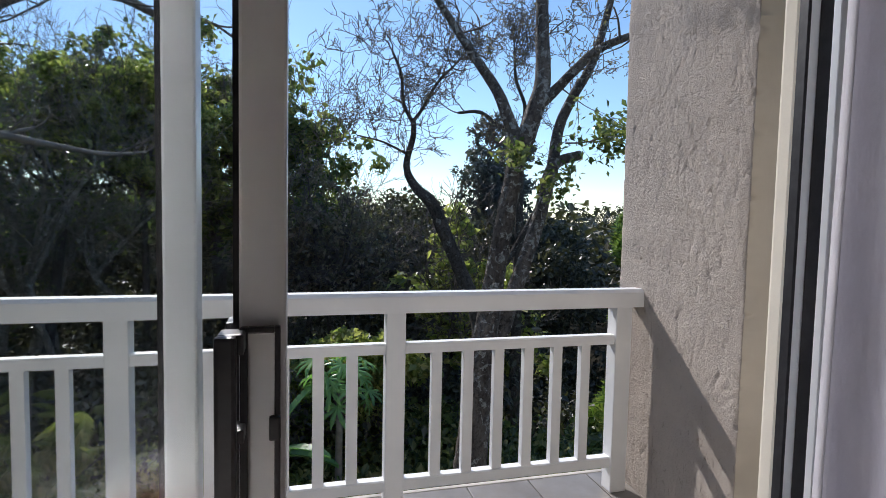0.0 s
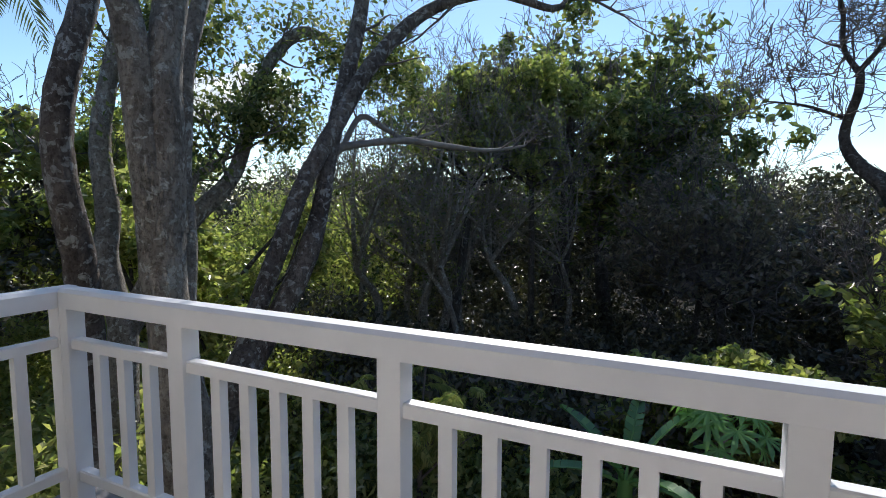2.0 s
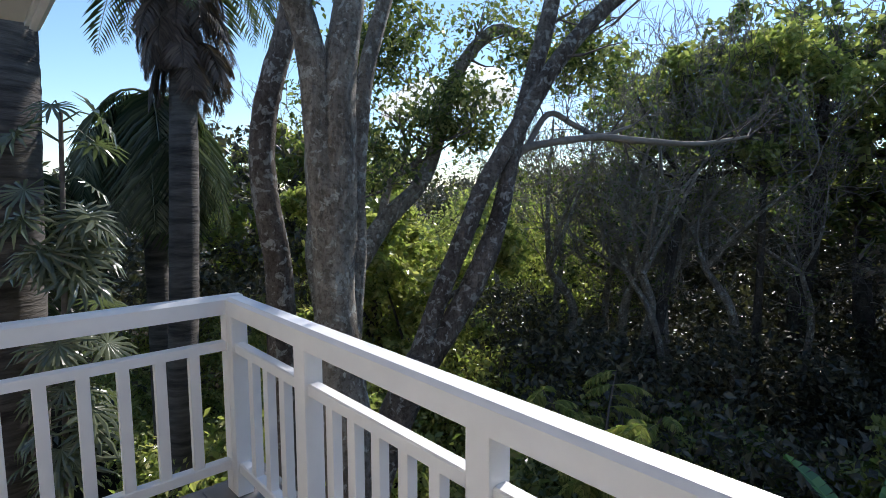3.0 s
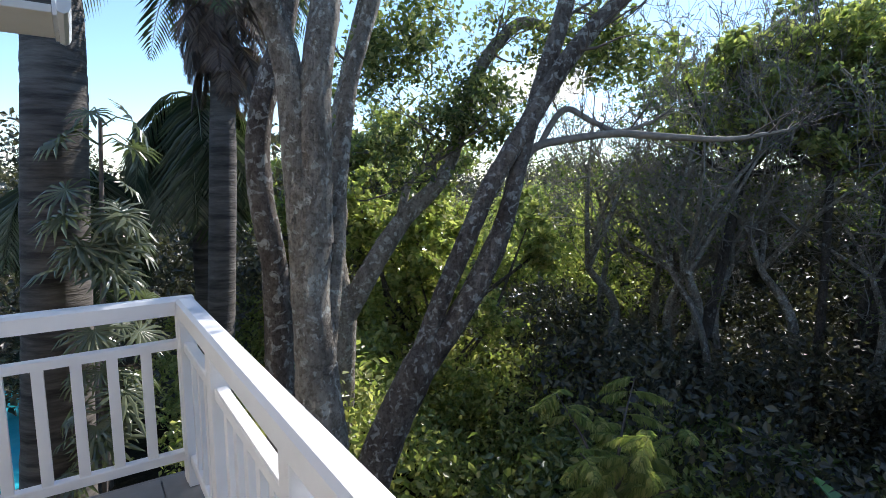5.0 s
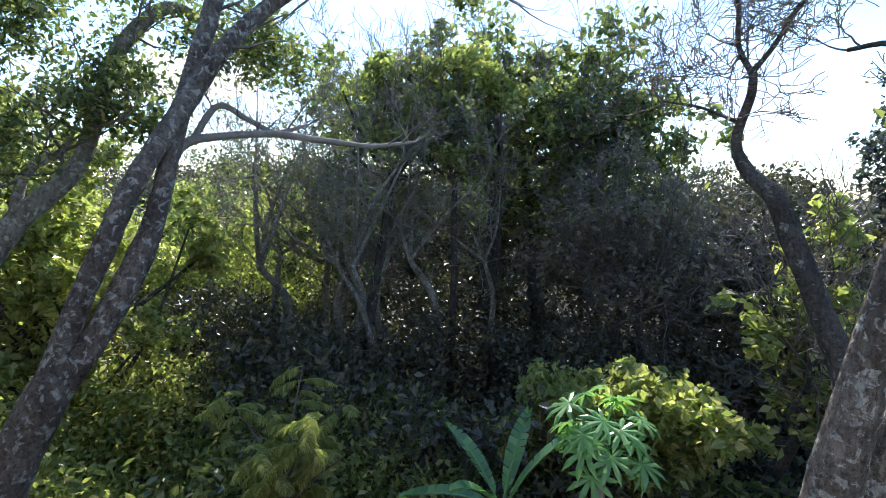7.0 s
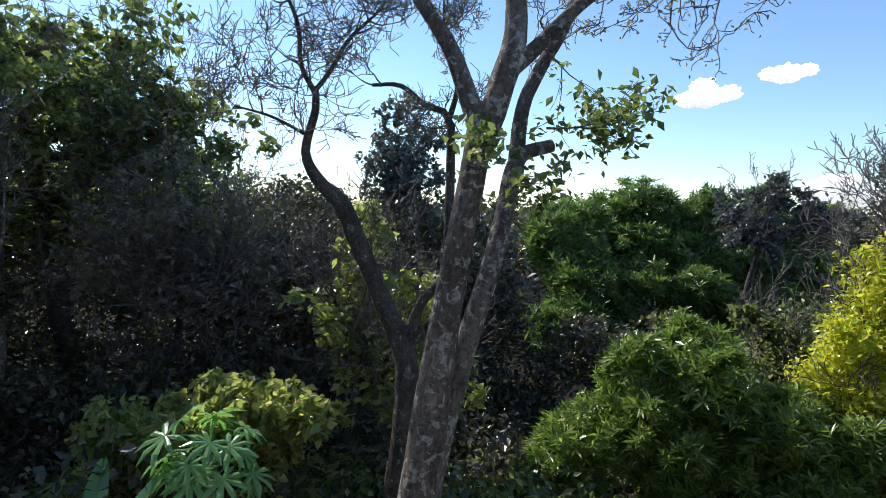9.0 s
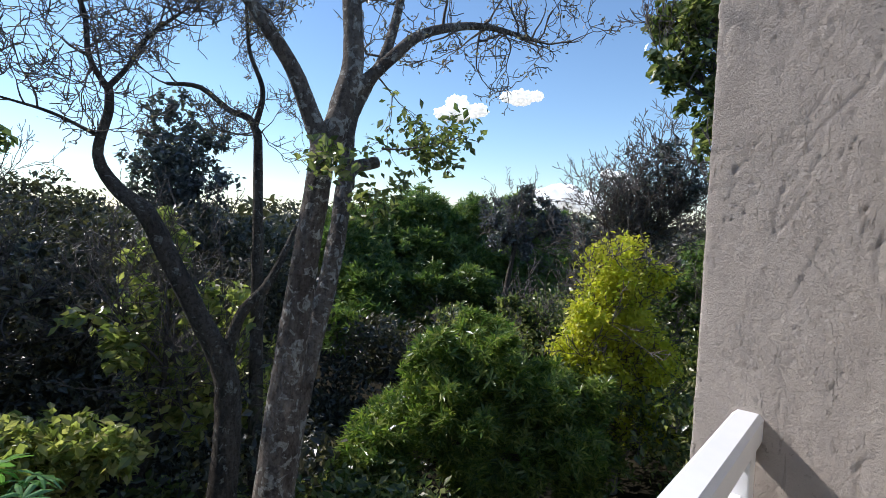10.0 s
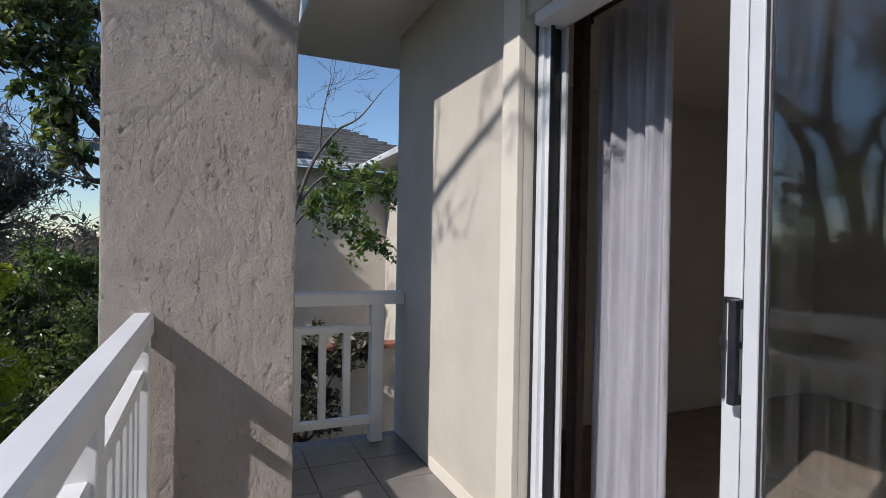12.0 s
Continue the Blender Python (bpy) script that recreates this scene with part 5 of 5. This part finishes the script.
def build_palms():
    rng = np.random.default_rng(51)
    p = thing("palm_tree", (-7.55, 3.50, GROUND_Z), "slender ringed palm with drooping fronds and old flower stalks", "palm tree")
    limb_part("trunk", [(-7.51, 3.50, -3.70, 0.24), (-7.61, 3.55, -1.68, 0.205), (-7.79, 3.71, 0.10, 0.195), (-8.01, 3.87, 2.14, 0.189), (-8.13, 3.94, 3.23, 0.165), (-8.18, 3.97, 5.0, 0.14)], MAT["palm_bark"], p, 16, 0.02, 8)
    rows = []
    for k in range(18):
        a = k * 2.399
        rows.append(((-8.18, 3.97, 5.0), (math.cos(a), math.sin(a), rng.uniform(0.1, 1.0)), rng.uniform(2.2, 2.9)))
    frond_parts(p, rows, rng, "frond", width=0.6, sag=1.6)
    rows = []
    for k in range(60):
        a = k * 2.399 + 0.5
        z = rng.uniform(3.3, 4.7)
        rows.append(((-8.18 + 0.16 * math.cos(a), 3.97 + 0.16 * math.sin(a), z), (math.cos(a) * 0.6, math.sin(a) * 0.6, rng.uniform(-0.9, 0.5)), rng.uniform(0.7, 1.05)))
    frond_parts(p, rows, rng, "dead_frond", width=0.34, sag=2.0, leaflets=26)
    p2 = thing("palm_tree", (-9.3, 3.75, GROUND_Z), "feathery palm with long hanging dark green fronds", "palm tree")
    limb_part("trunk", [(-9.3, 3.75, -3.7, 0.2), (-9.3, 3.75, 2.9, 0.15)], MAT["palm_bark"], p2, 12, 0.03, 9)
    rows = []
    for k in range(46):
        a = k * 2.399
        rows.append(((-9.3, 3.75, 2.5 + 0.012 * k), (math.cos(a), math.sin(a), rng.uniform(-0.5, 0.55)), rng.uniform(1.6, 2.5)))
    frond_parts(p2, rows, rng, "frond", width=0.85, sag=2.6, leaflets=46)
    p3 = thing("palm_tree", (-9.6, 2.0, GROUND_Z), "lower feathery palm in the shade behind the thick trunk", "palm tree")
    limb_part("trunk", [(-9.6, 2.0, -3.7, 0.2), (-9.6, 2.0, 1.6, 0.15)], MAT["palm_bark"], p3, 12, 0.03, 9)
    rows = []
    for k in range(34):
        a = k * 2.399
        rows.append(((-9.6, 2.0, 1.4 + 0.012 * k), (math.cos(a), math.sin(a), rng.uniform(-0.5, 0.6)), rng.uniform(1.5, 2.2)))
    frond_parts(p3, rows, rng, "frond", width=0.8, sag=2.4, leaflets=40)
    # thick trunk with climbing broad-leaved plant
    t = thing("palm_tree", (-6.67, 1.58, GROUND_Z), "thick dark palm trunk overgrown by a climber", "palm tree")
    limb_part("trunk", [(-6.57, 1.53, -3.70, 0.42), (-6.72, 1.62, -1.93, 0.363), (-7.01, 1.77, 0.46, 0.347), (-7.31, 1.92, 2.96, 0.315), (-7.40, 1.95, 3.71, 0.300), (-7.60, 2.00, 5.14, 0.26)], MAT["palm_bark"], t, 18, 0.03, 10)
    c = thing("climbing_plant", (-6.3, 2.1, GROUND_Z), "climber with large deeply cut glossy leaves on the palm trunk", "climber")
    stem = [(-6.35, 1.95, -3.5, 0.03), (-6.35, 2.1, -1.0, 0.03), (-6.4, 2.2, 0.6, 0.028), (-6.6, 2.3, 2.3, 0.02)]
    limb_part("stem", stem, MAT["twig"], c, 7, 0.1, 12)
    path = smooth_path(stem, 0.1)
    for k in range(64):
        q = path[rng.integers(len(path) // 4, len(path)), :3]
        a = rng.uniform(-2.2, 2.4)
        cut_leaf(c, q, (math.cos(a), math.sin(a), rng.uniform(-0.1, 0.5)), rng.uniform(0.26, 0.44), rng, "frond", 13)


def cut_leaf(parent, base, way, size, rng, mat, fingers=9, stalk=0.45):
    """A large leaf cut into fingers on a stalk, as one part."""
    d = unit(np.array(way, float) + rng.normal(0, 0.15, 3))
    hub = np.array(base) + d * size * stalk * 2
    sv, sf = tube(np.array([[*base, 0.010], [*(np.array(base) + d * size * stalk + np.array([0, 0, 0.08])), 0.008], [*hub, 0.006]]), 4)
    n = unit(np.array([d[0] * 0.6, d[1] * 0.6, 0.75]) + rng.normal(0, 0.2, 3))
    u = unit(d - n * np.dot(d, n))
    w = np.cross(n, u)
    lv, lf = [hub], []
    for k in range(fingers):
        a = (k / (fingers - 1) - 0.5) * 4.6
        half = 2.3 / (fingers - 1)
        ln = size * (0.55 + 0.45 * math.cos(a * 0.5)) * rng.uniform(0.9, 1.08)

        def spot(turn, far, sink):
            return hub + (u * math.cos(turn) + w * math.sin(turn)) * ln * far - n * ln * sink
        o = len(lv)
        lv += [spot(a - half, 0.24, 0.02), spot(a - half * 0.55, 0.62, 0.04), spot(a - half * 0.3, 0.78, 0.12), spot(a, 1.0, 0.22), spot(a + half * 0.3, 0.78, 0.12), spot(a + half * 0.55, 0.62, 0.04), spot(a + half, 0.24, 0.02), spot(a, 0.6, 0.0)]
        lf += [(0, o, o + 7), (o, o + 1, o + 7), (o + 1, o + 2, o + 7), (o + 2, o + 3, o + 7), (o + 3, o + 4, o + 7), (o + 4, o + 5, o + 7), (o + 5, o + 6, o + 7), (o + 6, 0, o + 7)]
    tri = np.vstack([sf[:, [0, 1, 2]], sf[:, [0, 2, 3]], np.array(lf) + len(sv)])
    return data_object("leaf", np.vstack([sv, np.array(lv)]), tri, MAT[mat], parent, False)


def build_garden_plants():
    rng = np.random.default_rng(61)
    p = thing("papaya_plant", (0.35, 7.35, GROUND_Z), "papaya plant with large star-shaped leaves", "plant")
    limb_part("stem", [(0.35, 7.35, -3.6, 0.06), (0.36, 7.35, -0.85, 0.045)], MAT["twig_pale"], p, 9, 0.05, 13)
    for k in range(26):
        a = k * 2.399
        cut_leaf(p, (0.36, 7.35, -1.2 + 0.016 * k), (math.cos(a), math.sin(a), 0.25 + 0.02 * k), rng.uniform(0.22, 0.33), rng, "broad", 8, 0.7)
    b = thing("banana_plant", (-0.6, 7.1, GROUND_Z), "banana plant with long torn upright leaves", "plant")
    limb_part("stem", [(-0.6, 7.1, -3.6, 0.11), (-0.6, 7.1, -1.7, 0.08)], MAT["broad"], b, 12, 0.03, 14)
    for a, up, ln in ((0.3, 2.2, 1.25), (1.5, 1.7, 1.2), (2.6, 1.2, 1.2), (3.4, 0.5, 1.15), (4.4, 1.4, 1.1), (5.5, 0.8, 1.2), (6.0, 0.4, 1.0)):
        banana_leaf(b, (-0.6, 7.1, -1.8), (math.cos(a), math.sin(a), up), ln, rng)
    f = thing("fern_tree", (-2.9, 6.5, GROUND_Z), "small tree with feathery fern-like leaves", "plant")
    limb_part("stem", [(-2.9, 6.5, -3.6, 0.06), (-2.9, 6.5, -1.4, 0.03)], MAT["twig"], f, 8, 0.05, 15)
    limbs = []
    for k in range(7):
        a = k * 2.399
        e = (-2.9 + 0.75 * math.cos(a), 6.5 + 0.6 * math.sin(a), -1.25 + 0.11 * k)
        limbs.append([(-2.9, 6.5, -2.0 + 0.05 * k, 0.022), (-2.9 + 0.4 * math.cos(a), 6.5 + 0.3 * math.sin(a), -1.55 + 0.09 * k, 0.014), (*e, 0.006)])
        limb_part("limb", limbs[-1], MAT["twig"], f, 6, 0.05, 150 + k)
    rows = []
    for limb in limbs:
        path = smooth_path(limb, 0.06)
        for k in range(11):
            q = path[rng.integers(len(path) // 4, len(path)), :3]
            a = rng.uniform(0, 6.28)
            rows.append((q, (math.cos(a), math.sin(a), rng.uniform(-0.1, 0.5)), rng.uniform(0.3, 0.5)))
    # the lighter leaf colour makes up for sun that misses these fronds
    frond_parts(f, rows, rng, "bright_leaf", width=0.13, leaflets=20, sag=0.7, thick=0.006)


def banana_leaf(parent, base, way, length, rng):
    """A long paddle-shaped leaf, folded at the rib and torn at the edge."""
    d = unit(np.array(way, float))
    n, pts, p = 14, [], np.array(base, float)
    for i in range(n + 1):
        pts.append(p.copy())
        p = p + d * length / n
        d = unit(d + np.array([0, 0, -0.07]))
    pts = np.array(pts)
    side = unit(np.cross(pts[-1] - pts[0], np.array([0.1, 0.05, 1.0])))
    lv, lf = [], []
    for i in range(2, n):
        for sg in (-1, 1):
            w0 = 0.10 * math.sin(math.pi * min(1, (i - 1.6) / (n - 1.4))) ** 0.6
            w1 = 0.10 * math.sin(math.pi * min(1, (i - 0.6) / (n - 1.4))) ** 0.6
            tear = 0.12 * rng.random()
            lift = np.array([0, 0, 0.05])
            o = len(lv)
            lv += [pts[i], pts[i + 1], pts[i + 1] + side * sg * w1 + lift * (1 - 2 * tear) - (pts[i + 1] - pts[i]) * tear, pts[i] + side * sg * w0 + lift]
            lf += [(o, o + 1, o + 2), (o, o + 2, o + 3)]
    rib = tube(np.c_[pts, np.linspace(0.02, 0.004, n + 1)], 5)
    tri = np.vstack([rib[1][:, [0, 1, 2]], rib[1][:, [0, 2, 3]], np.array(lf) + len(rib[0])])
    return data_object("leaf", np.vstack([rib[0], np.array(lv)]), tri, MAT["broad"], parent, False)


def build_pool():
    p = thing("swimming_pool", (-11.5, 0.6, GROUND_Z), "blue swimming pool in the garden below", "pool")
    part("coping", block(-15.0, -9.3, -4.0, 1.6, GROUND_Z - 0.3, GROUND_Z + 0.30, 0.03), MAT["slab"], p)
    part("water", block(-14.7, -9.6, -3.7, 1.3, GROUND_Z + 0.1, GROUND_Z + 0.315), MAT["water"], p)


# ---- neighbouring house wing and sky ----
def build_wing():
    h = thing("house_wing", (10.2, -1.0, GROUND_Z), "beige plastered house wing with dark tiled roof", "house")
    part("wall", block(10.0, 10.3, -1.2, 3.6, GROUND_Z - 0.4, 2.78), MAT["wall"], h)
    part("wall", block(7.5, 10.0, -1.5, -0.28, GROUND_Z - 0.4, 2.78), MAT["wall"], h)
    part("wall", block(8.6, 8.9, -0.27, 2.6, GROUND_Z - 0.4, -0.55), MAT["wall"], h, "low beige garden wall in tree shade")
    part("coping", block(8.56, 8.94, -0.27, 2.62, -0.548, -0.47, 0.01), MAT["brick"], h, "red-brown coping course")
    win = bmesh.new()
    for x0, x1, z0, z1 in ((0.15, 0.75, 2.05, 2.11), (0.15, 0.75, 2.37, 2.43), (0.15, 0.21, 2.11, 2.37), (0.69, 0.75, 2.11, 2.37)):
        box(win, 9.95, 10.02, x0, x1, z0, z1, 0.004)
    wf = part("window", win, MAT["gutter"], h, "small white framed window")
    part("pane", block(9.985, 9.993, 0.21, 0.69, 2.11, 2.37), MAT["seal"], wf)
    ridge, eave = 4.4, 2.82
    rows = 13
    for k in range(rows):
        a, b = k / rows, (k + 1) / rows
        x0, x1 = 9.6 + 4.2 * a, 9.6 + 4.2 * b + 0.06
        z0, z1 = eave + (ridge - eave) * a, eave + (ridge - eave) * b
        course = bmesh.new()
        top = [course.verts.new(c) for c in ((x0, -2.2 + 2.0 * a, z0 + 0.05), (x0, 5.0 - 2.0 * a, z0 + 0.05), (x1, 5.0 - 2.0 * b, z1 + 0.01), (x1, -2.2 + 2.0 * b, z1 + 0.01))]
        low = [course.verts.new(v.co - Vector((0, 0, 0.08 if i < 2 else 0.035))) for i, v in enumerate(top)]
        course.faces.new(top)
        course.faces.new(low[::-1])
        for i in range(4):
            course.faces.new((top[i], low[i], low[(i + 1) % 4], top[(i + 1) % 4]))
        part("roof_course", course, MAT["rooftile"], h)
    part("gutter", block(9.48, 9.6, -2.2, 5.0, 2.74, 2.85, 0.02), MAT["gutter"], h)
    part("gutter", block(6.4, 9.47, 0.28, 0.40, 2.74, 2.85, 0.02), MAT["gutter"], h, "white gutter along the side eave")
    part("soffit", block(6.4, 9.47, -1.5, 0.275, 2.79, 2.83), MAT["ceiling"], h)
    h.matrix_basis = Matrix.Translation((9.55, -1.88, GROUND_Z))
    rng = np.random.default_rng(71)
    t = tree("tree", "small tree with drooping leaves and bare tips before the neighbouring wing", (6.5, 1.5, GROUND_Z))
    stem = [(6.5, 1.5, -3.7, 0.06), (6.5, 1.3, 0.6, 0.045), (6.5, 0.95, 2.2, 0.03), (6.5, 0.55, 2.9, 0.02), (6.45, 0.2, 3.15, 0.013), (6.4, -0.15, 3.6, 0.006)]
    up = [(6.5, 0.75, 2.6, 0.02), (6.5, 0.72, 3.1, 0.012), (6.5, 0.6, 3.7, 0.006)]
    low = [(6.5, 1.15, 1.5, 0.028), (6.5, 0.8, 1.85, 0.02), (6.45, 0.4, 1.75, 0.013), (6.4, 0.05, 1.5, 0.006)]
    low2 = [(6.5, 1.1, 1.8, 0.028), (6.5, 0.7, 2.25, 0.02), (6.45, 0.2, 2.25, 0.013), (6.4, -0.1, 2.2, 0.006)]
    limb_part("trunk", stem, MAT["twig"], t, 8, 0.05, 16)
    for s, limb in enumerate((up, low, low2)):
        limb_part("limb", limb, MAT["twig"], t, 7, 0.05, 17 + s)
    pieces, tips = twigs(sprouts([stem, up], rng, 8, 0.35, 0.009, 0.1, 0.6), rng, levels=2, spread=0.5)
    more, tips = twigs(sprouts([low, low2], rng, 10, 0.28, 0.007, -0.1, 0.3), rng, levels=2, lift=-0.1)
    v, f = joined(pieces + more)
    stuff(data_object("fine_branching", v, f, MAT["twig"], t))
    leafy_twigs("foliage", tips, 4, 0.10, MAT["dome_leaf"], t, rng, 0.05)


def build_clouds():
    rng = np.random.default_rng(81)
    for lumps in ([(324.2, 262.6, 83, 11), (315.9, 268.8, 80.9, 8), (335.7, 253.5, 85, 8), (323, 263, 90, 8)],
                  [(363.6, 232.0, 98.2, 9), (373.4, 224.3, 100, 6), (355.4, 238.6, 97.7, 6)],
                  [(389.4, 205.2, 20, 17), (407.4, 190.6, 18, 14), (376.3, 215.6, 19, 12)],
                  [(422, 182, 42, 6), (428, 176, 40, 8), (432, 170, 36, 9)],
                  [(-328.8, 280.9, 72.6, 22), (-300, 310, 80, 26), (-345, 265, 66, 16)]):
        bm = bmesh.new()
        for x, y, z, r in lumps:
            made = bmesh.ops.create_icosphere(bm, subdivisions=4, radius=1.0)["verts"]
            for v in made:
                k = 1 + 0.35 * noise.fractal(v.co * 2.2 + Vector((x, y, z)), 0.6, 2.0, 4)
                v.co = Vector((x, y, z)) + Vector((v.co.x * r * k, v.co.y * r * k, v.co.z * r * 0.62 * k))
        whole("backdrop_cloud", bm, MAT["cloud"], "small white fair-weather cloud in blue sky", "cloud", kind="structure", smooth=True)


build_ground()
build_near_trees()
build_wood()
build_palms()
build_garden_plants()
build_pool()
build_wing()
build_clouds()
build_undergrowth()
